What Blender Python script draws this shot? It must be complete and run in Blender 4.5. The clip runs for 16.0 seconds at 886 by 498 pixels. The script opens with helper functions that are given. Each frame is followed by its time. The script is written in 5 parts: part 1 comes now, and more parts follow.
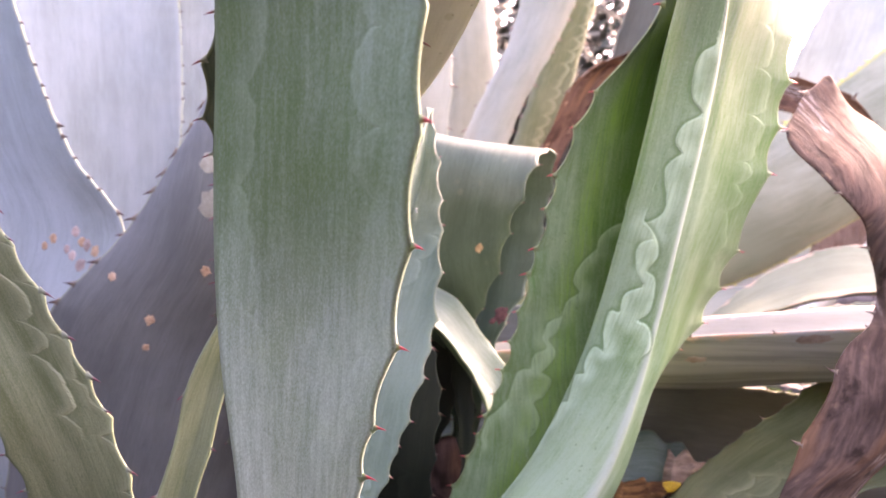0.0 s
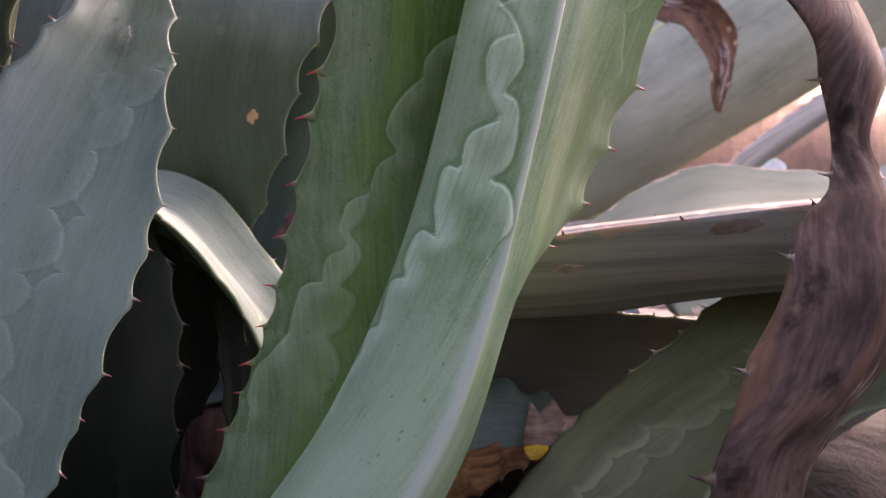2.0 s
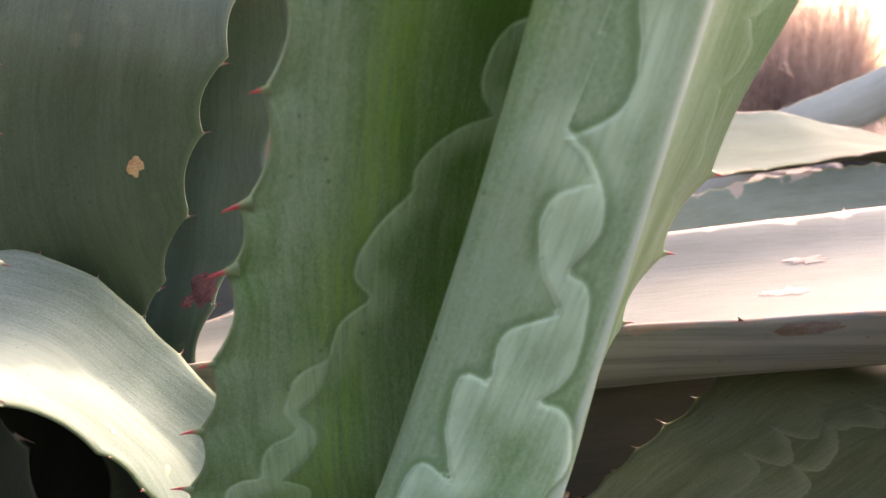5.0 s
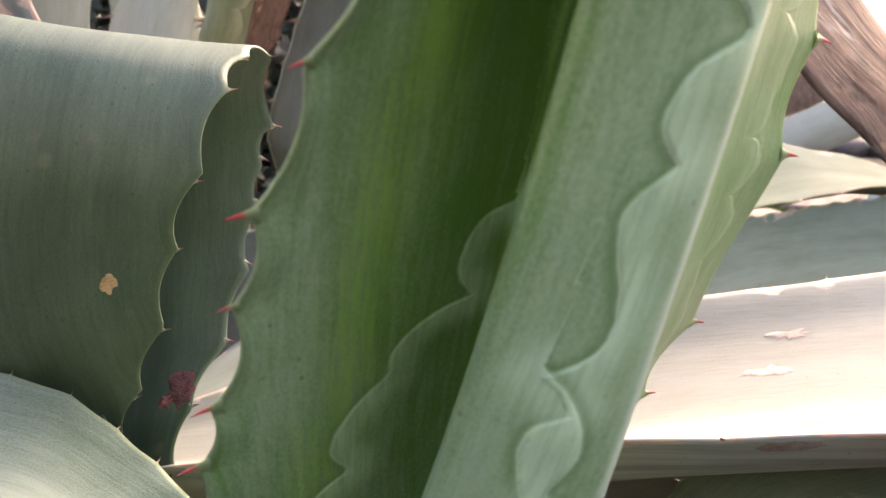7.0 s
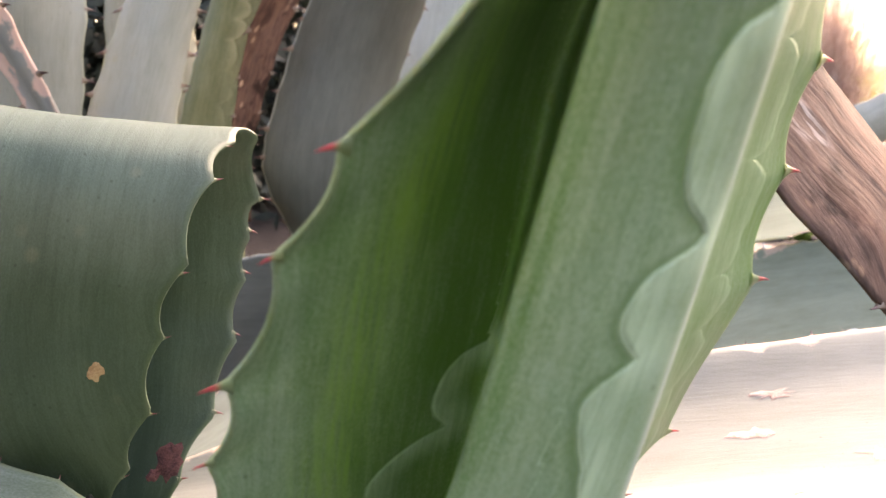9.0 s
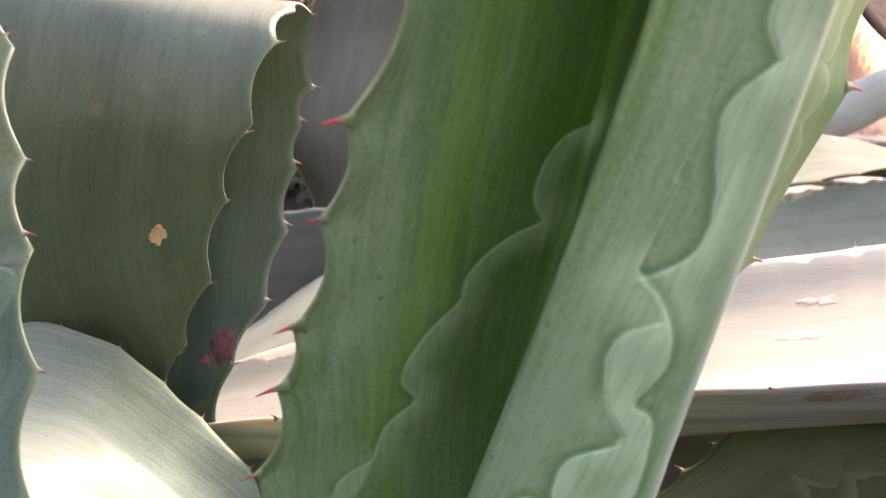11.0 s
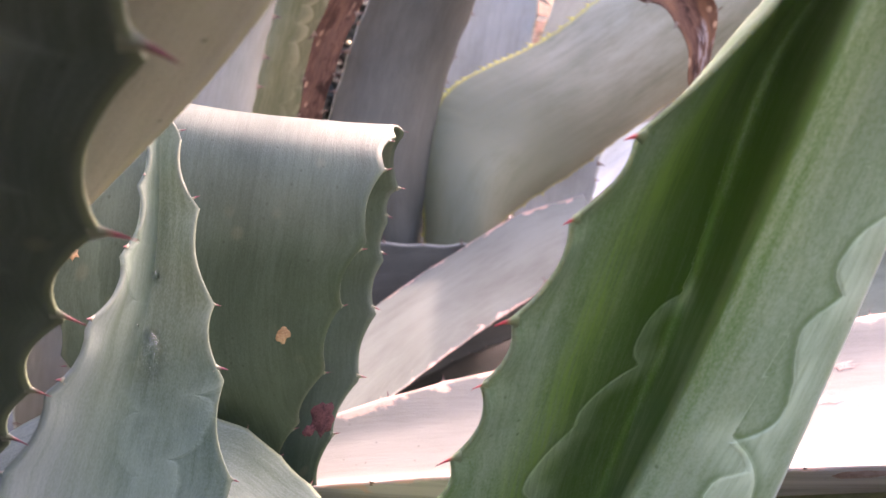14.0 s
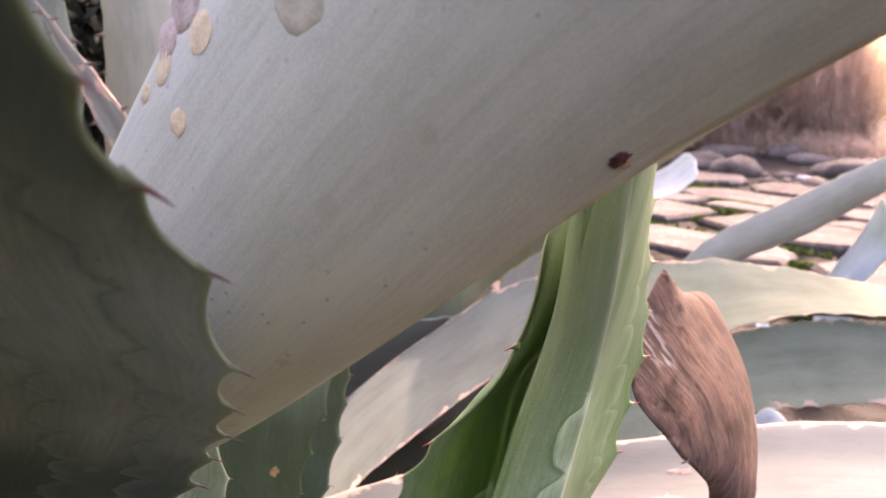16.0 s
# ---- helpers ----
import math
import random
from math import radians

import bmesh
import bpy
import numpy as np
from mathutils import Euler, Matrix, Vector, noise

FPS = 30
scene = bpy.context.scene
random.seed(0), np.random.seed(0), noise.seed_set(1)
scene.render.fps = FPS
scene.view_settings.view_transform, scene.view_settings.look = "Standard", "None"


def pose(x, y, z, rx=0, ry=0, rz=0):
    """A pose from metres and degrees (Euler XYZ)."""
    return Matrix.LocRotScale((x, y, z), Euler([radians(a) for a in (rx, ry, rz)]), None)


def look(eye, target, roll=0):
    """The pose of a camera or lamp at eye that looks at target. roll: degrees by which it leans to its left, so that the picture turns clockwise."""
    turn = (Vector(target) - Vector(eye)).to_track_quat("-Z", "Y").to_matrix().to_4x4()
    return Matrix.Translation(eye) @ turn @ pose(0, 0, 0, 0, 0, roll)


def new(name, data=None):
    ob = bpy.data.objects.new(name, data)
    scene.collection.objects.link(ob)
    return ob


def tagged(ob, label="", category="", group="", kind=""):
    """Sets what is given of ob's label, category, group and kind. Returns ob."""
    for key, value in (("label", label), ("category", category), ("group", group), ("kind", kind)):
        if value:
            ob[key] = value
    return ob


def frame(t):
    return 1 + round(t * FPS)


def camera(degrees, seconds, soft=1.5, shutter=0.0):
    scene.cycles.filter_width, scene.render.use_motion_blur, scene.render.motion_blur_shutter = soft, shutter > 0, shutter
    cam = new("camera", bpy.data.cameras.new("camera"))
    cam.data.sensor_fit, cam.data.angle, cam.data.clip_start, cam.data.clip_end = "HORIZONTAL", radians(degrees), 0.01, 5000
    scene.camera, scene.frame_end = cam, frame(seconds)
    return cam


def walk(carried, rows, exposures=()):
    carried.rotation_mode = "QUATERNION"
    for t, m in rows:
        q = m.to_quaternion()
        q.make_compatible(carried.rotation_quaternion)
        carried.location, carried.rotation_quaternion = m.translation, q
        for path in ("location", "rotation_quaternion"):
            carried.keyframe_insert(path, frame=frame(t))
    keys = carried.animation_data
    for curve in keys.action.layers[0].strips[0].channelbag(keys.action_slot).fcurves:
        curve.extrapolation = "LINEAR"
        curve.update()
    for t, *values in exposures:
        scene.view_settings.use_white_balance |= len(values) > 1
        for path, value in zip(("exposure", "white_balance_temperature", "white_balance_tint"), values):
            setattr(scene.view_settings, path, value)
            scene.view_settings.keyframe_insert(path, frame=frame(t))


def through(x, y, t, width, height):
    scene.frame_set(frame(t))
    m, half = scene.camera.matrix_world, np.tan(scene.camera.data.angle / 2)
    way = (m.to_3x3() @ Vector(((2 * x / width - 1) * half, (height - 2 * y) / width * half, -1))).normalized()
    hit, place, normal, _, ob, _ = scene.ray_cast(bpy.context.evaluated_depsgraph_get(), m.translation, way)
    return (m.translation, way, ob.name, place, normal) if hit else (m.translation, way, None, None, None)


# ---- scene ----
cam = camera(59.6, 16.0)
METRES, EYE, TILT, LEAN, TURN = 0.8, 0.35, 0.0, 0.0, 0.0
ROWS = [
    (0.0, 0.0, 0.0, 0.0, 0.0, 0.0, -0.0),
    (0.5, 0.0167, 0.046, -0.0318, -2.94, 0.32, 0.26),
    (1.0, 0.0501, 0.0951, -0.0609, -5.98, 0.3, 0.53),
    (1.5, 0.0446, 0.1542, -0.0609, -8.82, -0.52, 0.71),
    (2.0, 0.0463, 0.202, -0.0587, -11.46, -1.95, 1.0),
    (2.5, 0.0192, 0.2394, -0.0585, -13.76, -4.66, 1.25),
    (3.0, 0.0159, 0.2621, -0.0427, -15.28, -7.28, 1.26),
    (3.5, 0.0283, 0.2889, -0.0272, -16.46, -8.8, 1.41),
    (4.0, 0.0407, 0.3093, -0.0077, -17.28, -9.86, 1.46),
    (4.5, 0.0464, 0.3174, 0.0098, -17.85, -10.62, 1.48),
    (7.0, 0.0568, 0.3345, 0.0706, -19.32, -12.3, 1.59),
    (7.5, 0.0634, 0.3344, 0.0885, -19.38, -12.4, 1.55),
    (8.0, 0.0649, 0.3327, 0.1064, -19.4, -12.49, 1.51),
    (10.5, 0.0589, 0.3407, 0.0779, -19.39, -12.36, 1.59),
    (11.0, 0.0373, 0.336, 0.0533, -19.43, -12.23, 1.6),
    (11.5, 0.0259, 0.3356, 0.0293, -19.49, -12.08, 1.52),
    (12.0, 0.0189, 0.3333, 0.0053, -19.65, -11.93, 1.63),
    (12.5, 0.0026, 0.3415, -0.0038, -19.74, -11.86, 1.64),
    (13.0, -0.0092, 0.3476, 0.008, -19.71, -11.96, 1.53),
    (13.5, -0.011, 0.3383, 0.0576, -19.64, -12.27, 1.43),
    (14.0, -0.009, 0.3113, 0.1079, -19.5, -12.48, 1.39),
    (14.5, -0.0057, 0.2796, 0.1404, -19.35, -12.54, 1.47),
    (15.0, 0.0014, 0.2363, 0.1758, -19.13, -12.65, 1.49),
    (15.5, 0.0062, 0.1927, 0.2207, -18.8, -12.8, 1.52),
    (16.0, 0.0014, 0.1466, 0.26, -17.51, -12.81, 1.46),
]
walk(cam, [(t, pose(0, 0, EYE, TILT, LEAN, TURN) @ pose(METRES * x, METRES * y, METRES * z, 90 + pitch, roll, yaw)) for t, x, y, z, yaw, pitch, roll in ROWS],
     exposures=[(0.0, 4.10, 8000, 44), (0.5, 3.67, 7800, 42), (1.0, 2.92, 7500, 39), (1.5, 2.88, 7400, 40), (2.0, 2.88, 7400, 41), (2.5, 2.69, 7700, 36), (3.0, 3.36, 8000, 36), (3.5, 3.42, 8000, 33), (4.5, 3.29, 8000, 29), (7.0, 3.29, 8300, 23), (8.0, 3.46, 8200, 25),
                (10.5, 3.30, 8500, 25), (11.5, 3.59, 8000, 31), (12.5, 3.44, 7900, 36), (13.0, 3.54, 7800, 39), (13.5, 3.94, 7700, 49), (14.0, 3.52, 7600, 43), (14.5, 2.88, 7700, 38), (15.0, 2.98, 7700, 37), (15.5, 3.28, 8000, 36), (16.0, 3.26, 8200, 37)])

# ---- world, sun ----
cam.data.dof.use_dof = True
cam.data.dof.focus_distance = 0.23
cam.data.dof.aperture_fstop = 24.0

SUN_ELEV, SUN_AZ = radians(38), radians(45)      # azimuth measured from +y towards +x
world = bpy.data.worlds.new("sky")
scene.world = world
world.use_nodes = True
wn, wl = world.node_tree.nodes, world.node_tree.links
sky = wn.new("ShaderNodeTexSky")
sky.sky_type, sky.sun_disc = "NISHITA", False
sky.sun_elevation, sky.sun_rotation = SUN_ELEV, SUN_AZ
sky.air_density, sky.dust_density = 1.0, 4.0
wl.new(sky.outputs[0], wn["Background"].inputs[0])
wn["Background"].inputs[1].default_value = 0.15
sun_data = bpy.data.lights.new("sun", "SUN")
sun_data.energy, sun_data.angle, sun_data.color = 0.75, radians(0.6), (1.0, 0.93, 0.84)
sun = new("sun", sun_data)
sun_dir = Vector((math.sin(SUN_AZ) * math.cos(SUN_ELEV), math.cos(SUN_AZ) * math.cos(SUN_ELEV), math.sin(SUN_ELEV)))
sun.matrix_world = look(sun_dir * 20, (0, 0, 0))


# ---- materials ----
class Nodes:
    """A material under construction."""

    def __init__(self, name):
        self.mat = bpy.data.materials.new(name)
        self.mat.use_nodes = True
        self.n, self.l = self.mat.node_tree.nodes, self.mat.node_tree.links
        self.bsdf = self.n["Principled BSDF"]
        self.out = self.n["Material Output"]

    def put(self, socket, value):
        if isinstance(value, bpy.types.NodeSocket):
            self.l.new(value, socket)
        elif value is not None:
            socket.default_value = value

    def math(self, op, a, b=None, c=None, clamp=False):
        m = self.n.new("ShaderNodeMath")
        m.operation, m.use_clamp = op, clamp
        for i, v in enumerate((a, b, c)):
            self.put(m.inputs[i], v)
        return m.outputs[0]

    def vmath(self, op, a, b=None):
        m = self.n.new("ShaderNodeVectorMath")
        m.operation = op
        self.put(m.inputs[0], a)
        self.put(m.inputs[1], b)
        return m.outputs[0]

    def ramp(self, v, a, b, lo=0.0, hi=1.0, smooth=True):
        m = self.n.new("ShaderNodeMapRange")
        m.interpolation_type = "SMOOTHSTEP" if smooth else "LINEAR"
        for i, x in enumerate((v, a, b, lo, hi)):
            self.put(m.inputs[i], x)
        return m.outputs[0]

    def noise(self, vec, scale, detail=3.0, rough=0.55, colour=False):
        m = self.n.new("ShaderNodeTexNoise")
        self.put(m.inputs["Vector"], vec)
        m.inputs["Scale"].default_value = scale
        m.inputs["Detail"].default_value = detail
        m.inputs["Roughness"].default_value = rough
        return m.outputs[1 if colour else 0]

    def voronoi(self, vec, scale, feature="F1", rand=1.0):
        m = self.n.new("ShaderNodeTexVoronoi")
        m.feature = feature
        self.put(m.inputs["Vector"], vec)
        m.inputs["Scale"].default_value = scale
        m.inputs["Randomness"].default_value = rand
        return m.outputs[0]

    def mix(self, f, a, b, blend="MIX"):
        m = self.n.new("ShaderNodeMix")
        m.data_type, m.blend_type = "RGBA", blend
        self.put(m.inputs[0], f)
        for i, v in ((6, a), (7, b)):
            self.put(m.inputs[i], (*v, 1.0) if isinstance(v, tuple) and len(v) == 3 else v)
        return m.outputs[2]

    def uv(self, name):
        m = self.n.new("ShaderNodeUVMap")
        m.uv_map = name
        return m.outputs[0]

    def split(self, vec):
        m = self.n.new("ShaderNodeSeparateXYZ")
        self.put(m.inputs[0], vec)
        return m.outputs[0], m.outputs[1], m.outputs[2]

    def join(self, x, y, z=0.0):
        m = self.n.new("ShaderNodeCombineXYZ")
        for i, v in enumerate((x, y, z)):
            self.put(m.inputs[i], v)
        return m.outputs[0]

    def coord(self, which="Object"):
        return self.n.new("ShaderNodeTexCoord").outputs[which]

    def bump(self, height, strength, distance):
        m = self.n.new("ShaderNodeBump")
        self.put(m.inputs["Height"], height)
        m.inputs["Strength"].default_value = strength
        m.inputs["Distance"].default_value = distance
        self.l.new(m.outputs[0], self.bsdf.inputs["Normal"])
        return m.outputs[0]

    def random(self):
        return self.n.new("ShaderNodeObjectInfo").outputs["Random"]

    def done(self, colour, rough=0.5, spec=0.5):
        self.put(self.bsdf.inputs["Base Color"], (*colour, 1.0) if isinstance(colour, tuple) and len(colour) == 3 else colour)
        self.put(self.bsdf.inputs["Roughness"], rough)
        self.put(self.bsdf.inputs["Specular IOR Level"], spec)
        return self.mat


ALBEDO = 0.95      # keeps the skins at the reflectance of living leaves


def leaf_material(name, green, bloom, bloom_level=0.5, glow=None, prints=(), through=0.25, blotch=0.0, rough=0.5, dry=0.0, margin=(0.19, 0.23, 0.13), wing=0.0, base_wax_shading=None, rim_wide=0.0016, spec=0.35, pressed=(), side_wax_light=None):
    """Waxy agave skin. green: the flesh; bloom: the pale wax on it; glow: (colour, place across, width) of transmitted
    light put into the colour;
    prints: rows of (side, distance from margin, its change along the leaf, lobe height, lobe length, strength) of the
    imprints that neighbouring margins pressed into the leaf; pressed: layers of drawn imprints and their strengths;
    through: light that passes the flesh."""
    green, bloom = (tuple(c * ALBEDO for c in q) for q in (green, bloom))
    k = Nodes(name)
    along = k.uv("along")
    u, v, _ = k.split(along)
    left, right, _ = k.split(k.uv("margin"))
    seed = k.math("MULTIPLY", k.random(), 7.0)
    flow = k.join(k.math("MULTIPLY", u, 4.0), k.math("MULTIPLY", v, 120.0), seed)
    fine = k.join(k.math("MULTIPLY", u, 60.0), k.math("MULTIPLY", v, 800.0), seed)
    grain = k.join(k.math("MULTIPLY", u, 1300.0), k.math("MULTIPLY", v, 2300.0), seed)
    cloud = k.join(k.math("MULTIPLY", u, 12.0), k.math("MULTIPLY", v, 22.0), seed)
    streak = k.noise(flow, 1.0, 4.0, 0.65)
    thread = k.noise(fine, 1.0, 3.0, 0.6)
    speck = k.noise(grain, 1.0, 2.0, 0.5)
    patch = k.noise(cloud, 1.0, 4.0, 0.6)
    amount = k.math("ADD", bloom_level - 0.5, k.math("ADD", k.math("MULTIPLY", patch, 0.68), k.math("MULTIPLY", streak, 0.32)))
    amount = k.math("ADD", amount, k.math("MULTIPLY", k.math("SUBTRACT", thread, 0.5), 0.34))
    amount = k.math("ADD", amount, k.math("MULTIPLY", k.math("SUBTRACT", speck, 0.5), 0.42), clamp=True)
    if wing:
        # less wax in the gutter, which also puts its shade into the colour
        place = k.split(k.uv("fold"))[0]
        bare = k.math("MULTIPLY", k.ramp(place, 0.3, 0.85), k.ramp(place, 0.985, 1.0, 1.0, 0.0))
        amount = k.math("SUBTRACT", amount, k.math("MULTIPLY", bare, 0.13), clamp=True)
    colour = k.mix(k.ramp(amount, 0.22, 0.78), green, bloom)
    if base_wax_shading:
        # tone from start to level along the leaf: wax on some skins, painted light or shade on others
        level, wax, soft_edge, start = base_wax_shading
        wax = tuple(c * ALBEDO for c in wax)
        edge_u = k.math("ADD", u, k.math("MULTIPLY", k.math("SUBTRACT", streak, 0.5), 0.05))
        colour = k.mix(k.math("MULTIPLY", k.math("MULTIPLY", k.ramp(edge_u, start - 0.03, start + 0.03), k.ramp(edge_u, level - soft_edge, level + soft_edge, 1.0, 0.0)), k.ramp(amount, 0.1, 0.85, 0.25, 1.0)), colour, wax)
    if side_wax_light:
        # whiter towards one side of the blade: wax, and painted light on the pale skin
        wax, thin_at, full_at = side_wax_light
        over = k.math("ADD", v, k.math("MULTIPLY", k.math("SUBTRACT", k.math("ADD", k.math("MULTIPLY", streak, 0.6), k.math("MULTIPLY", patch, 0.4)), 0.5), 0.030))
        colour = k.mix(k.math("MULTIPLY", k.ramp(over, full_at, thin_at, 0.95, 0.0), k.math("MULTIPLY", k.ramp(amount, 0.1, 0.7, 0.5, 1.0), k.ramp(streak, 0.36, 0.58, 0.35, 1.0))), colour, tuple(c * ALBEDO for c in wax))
    # streak of light shining through the blade, painted into the skin colour
    if glow:
        tint, centre, width = glow
        tint = tuple(c * ALBEDO for c in tint)
        line_at = k.math("MULTIPLY", k.split(k.uv("fold"))[0], 0.045) if wing else v
        near = k.math("ABSOLUTE", k.math("SUBTRACT", k.math("ADD", line_at, k.math("MULTIPLY", streak, 0.01)), centre))
        colour = k.mix(k.math("MULTIPLY", k.ramp(near, 0.0, width, 0.75, 0.0), k.ramp(thread, 0.25, 0.75)), colour, tint)
    if wing:
        # the roll takes a paler tone than the blade
        place = k.split(k.uv("fold"))[0]
        roll_tone = k.math("MULTIPLY", k.ramp(place, 1.0, 1.25), k.ramp(place, 1.96, 2.04, 1.0, 0.0))
        colour = k.mix(k.math("MULTIPLY", roll_tone, k.ramp(amount, 0.1, 0.8, 0.1, 0.5)), colour, tuple(c * 1.12 for c in bloom))
        # the crest carries a thin pale line
        crest = k.math("MULTIPLY", k.ramp(k.math("ADD", place, k.math("MULTIPLY", streak, 0.05)), 1.95, 2.0), k.ramp(place, 2.0, 2.03, 1.0, 0.0))
        colour = k.mix(k.math("MULTIPLY", crest, 0.5), colour, (0.50, 0.55, 0.50))
        # the upper part is darkened: shade of the leaf overhead put into the colour
        colour = k.mix(k.math("MULTIPLY", k.ramp(k.math("ADD", u, k.math("MULTIPLY", streak, 0.05)), 0.37, 0.46), k.ramp(place, 2.0, 2.1, 0.70, 0.50)), colour, (0.046, 0.084, 0.050))
    height = k.math("ADD", k.math("MULTIPLY", thread, 0.35), k.math("MULTIPLY", speck, 0.25))
    wob = k.noise(k.join(k.math("MULTIPLY", u, 35.0), seed, 0.0), 1.0, 2.0)
    crinkle = k.noise(k.join(k.math("MULTIPLY", u, 210.0), k.math("MULTIPLY", v, 120.0), seed), 1.0, 3.0)
    for i, (side, dist, slope, lobe, length, strength) in enumerate(prints):
        if side in (0, 2):
            # rows given by their place in the fold: bulging away from the outer margin (0) or towards it (2)
            place = k.split(k.uv("fold"))[0]
            edge = k.math("MULTIPLY", place, 0.045 if side == 0 else -0.045)
            part_of = math.floor(dist)
            dist, slope = (dist * 0.045, slope * 0.045) if side == 0 else (-dist * 0.045, -slope * 0.045)
            within = k.math("MULTIPLY", k.ramp(place, part_of + 0.02, part_of + 0.06), k.ramp(place, part_of + 0.92, part_of + 0.985, 1.0, 0.0))
            strength = k.math("MULTIPLY", within, strength)
        else:
            edge = left if side < 0 else right
        uu = k.math("ADD", k.math("DIVIDE", u, length), k.math("ADD", k.math("MULTIPLY", wob, 1.8), 0.37 * i))
        arch = k.math("POWER", k.math("ABSOLUTE", k.math("SINE", k.math("MULTIPLY", uu, math.pi))), 0.55)
        size = k.ramp(k.noise(k.join(k.math("MULTIPLY", u, 0.45 / length), seed, i + 2.0), 1.0, 1.0), 0.3, 0.7, 0.5, 1.3)
        d = k.math("SUBTRACT", edge, k.math("ADD", k.math("MULTIPLY", arch, k.math("MULTIPLY", size, lobe)), k.math("ADD", k.math("MULTIPLY_ADD", k.math("SUBTRACT", u, 0.20 if side in (0, 2) else 0.0), slope, dist), k.math("ADD", k.math("MULTIPLY", wob, 0.008), k.math("MULTIPLY", k.math("SUBTRACT", crinkle, 0.5), 0.0045)))))
        line = k.ramp(k.math("ABSOLUTE", d), 0.0, 0.0010, 1.0, 0.0)
        inside = k.math("MULTIPLY", k.ramp(d, -0.008, -0.0004, 0.0, 1.0), k.math("LESS_THAN", d, 0.0))
        shade = k.math("MULTIPLY", k.ramp(d, 0.0, 0.004, 1.0, 0.0), k.math("GREATER_THAN", d, 0.0))
        here = k.ramp(k.noise(k.join(k.math("MULTIPLY", u, 9.0), k.math("MULTIPLY", v, 9.0), i + 1.5), 1.0, 1.0), 0.30, 0.44)
        here = k.math("MULTIPLY", here, strength)
        mark = k.math("MULTIPLY", k.math("MAXIMUM", k.math("MULTIPLY", line, 0.9), k.math("MULTIPLY", inside, 0.62)), here)
        colour = k.mix(mark, colour, tuple(min(1.0, c * 1.35 + 0.02) for c in bloom))
        colour = k.mix(k.math("MULTIPLY", shade, k.math("MULTIPLY", here, 0.35)), colour, green)
        height = k.math("ADD", height, k.math("MULTIPLY", k.math("MULTIPLY", k.ramp(d, -0.0015, 0.001, 1.0, 0.0), here), 2.2))
    for layer, strength in pressed:
        for axis, force in enumerate(strength):
            d = k.split(k.uv(layer))[axis]
            d = k.math("ADD", d, k.math("MULTIPLY", k.math("SUBTRACT", crinkle, 0.5), 0.0012))
            fade = k.ramp(k.noise(k.join(k.math("MULTIPLY", u, 70.0), k.math("MULTIPLY", v, 70.0), axis + 4.5), 1.0, 2.0), 0.25, 0.6, 0.45, 1.0)
            line = k.ramp(k.math("ABSOLUTE", d), 0.0, 0.0008, 1.0, 0.0)
            inside = k.math("MULTIPLY", k.ramp(d, -0.0095, -0.0003, 0.0, 1.0), k.math("LESS_THAN", d, 0.0))
            shade = k.math("MULTIPLY", k.ramp(d, 0.0, 0.0030, 1.0, 0.0), k.math("GREATER_THAN", d, 0.0))
            mark = k.math("MULTIPLY", k.math("MAXIMUM", k.math("MULTIPLY", line, 0.95), k.math("MULTIPLY", inside, k.ramp(thread, 0.3, 0.7, 0.5, 0.85))), k.math("MULTIPLY", fade, force))
            colour = k.mix(mark, colour, tuple(min(1.0, c * 1.62 + 0.04) for c in bloom))
            colour = k.mix(k.math("MULTIPLY", shade, 0.6 * force), colour, tuple(c * 0.8 for c in green))
            height = k.math("ADD", height, k.math("MULTIPLY", k.ramp(d, -0.0010, 0.0006, 1.0, 0.0), 2.6 * force))
    if blotch:
        spots = k.voronoi(k.join(k.math("MULTIPLY", u, 60.0), k.math("MULTIPLY", v, 75.0), seed), 1.0)
        seldom = k.ramp(k.noise(cloud, 0.9, 2.0), 0.52, 0.64)
        colour = k.mix(k.math("MULTIPLY", k.math("MULTIPLY", k.ramp(spots, 0.10, 0.22, 1.0, 0.0), seldom), blotch), colour, (0.28, 0.24, 0.14))
    dots = k.voronoi(k.join(k.math("MULTIPLY", u, 160.0), k.math("MULTIPLY", v, 200.0), seed), 1.0)
    dot = k.math("MULTIPLY", k.ramp(dots, 0.05, 0.13, 0.55, 0.0), k.ramp(patch, 0.45, 0.62))
    colour = k.mix(dot, colour, tuple(c * 0.45 for c in green))
    near_edge = k.math("MINIMUM", left, right)
    rim = k.ramp(near_edge, rim_wide * 0.2, rim_wide, 1.0, 0.0)
    colour = k.mix(k.math("MULTIPLY", rim, 0.5), colour, tuple(c * ALBEDO for c in margin))
    if dry:
        worn = k.ramp(k.math("ADD", k.math("MULTIPLY", k.noise(k.join(k.math("MULTIPLY", u, 45.0), k.math("MULTIPLY", v, 60.0), seed), 1.0, 5.0), 0.05), near_edge), 0.024, 0.0275, 1.0, 0.0)
        colour = k.mix(k.math("MULTIPLY", worn, dry), colour, (0.58, 0.38, 0.30))
        height = k.math("SUBTRACT", height, k.math("MULTIPLY", worn, 0.8))
    normal = k.bump(height, 0.45, 0.0006)
    mat = k.done(colour, k.ramp(speck, 0.2, 0.8, rough - 0.06, rough + 0.14), spec)
    if through:
        thin = k.n.new("ShaderNodeBsdfTranslucent")
        k.put(thin.inputs[0], k.mix(0.5, colour, (0.26, 0.46, 0.07)))
        k.l.new(normal, thin.inputs[1])
        m = k.n.new("ShaderNodeMixShader")
        m.inputs[0].default_value = through
        if wing:
            # the wing behind the fold is thin flesh
            k.put(m.inputs[0], k.ramp(k.split(k.uv("fold"))[0], 2.05, 2.5, through, wing))
        k.l.new(k.bsdf.outputs[0], m.inputs[1])
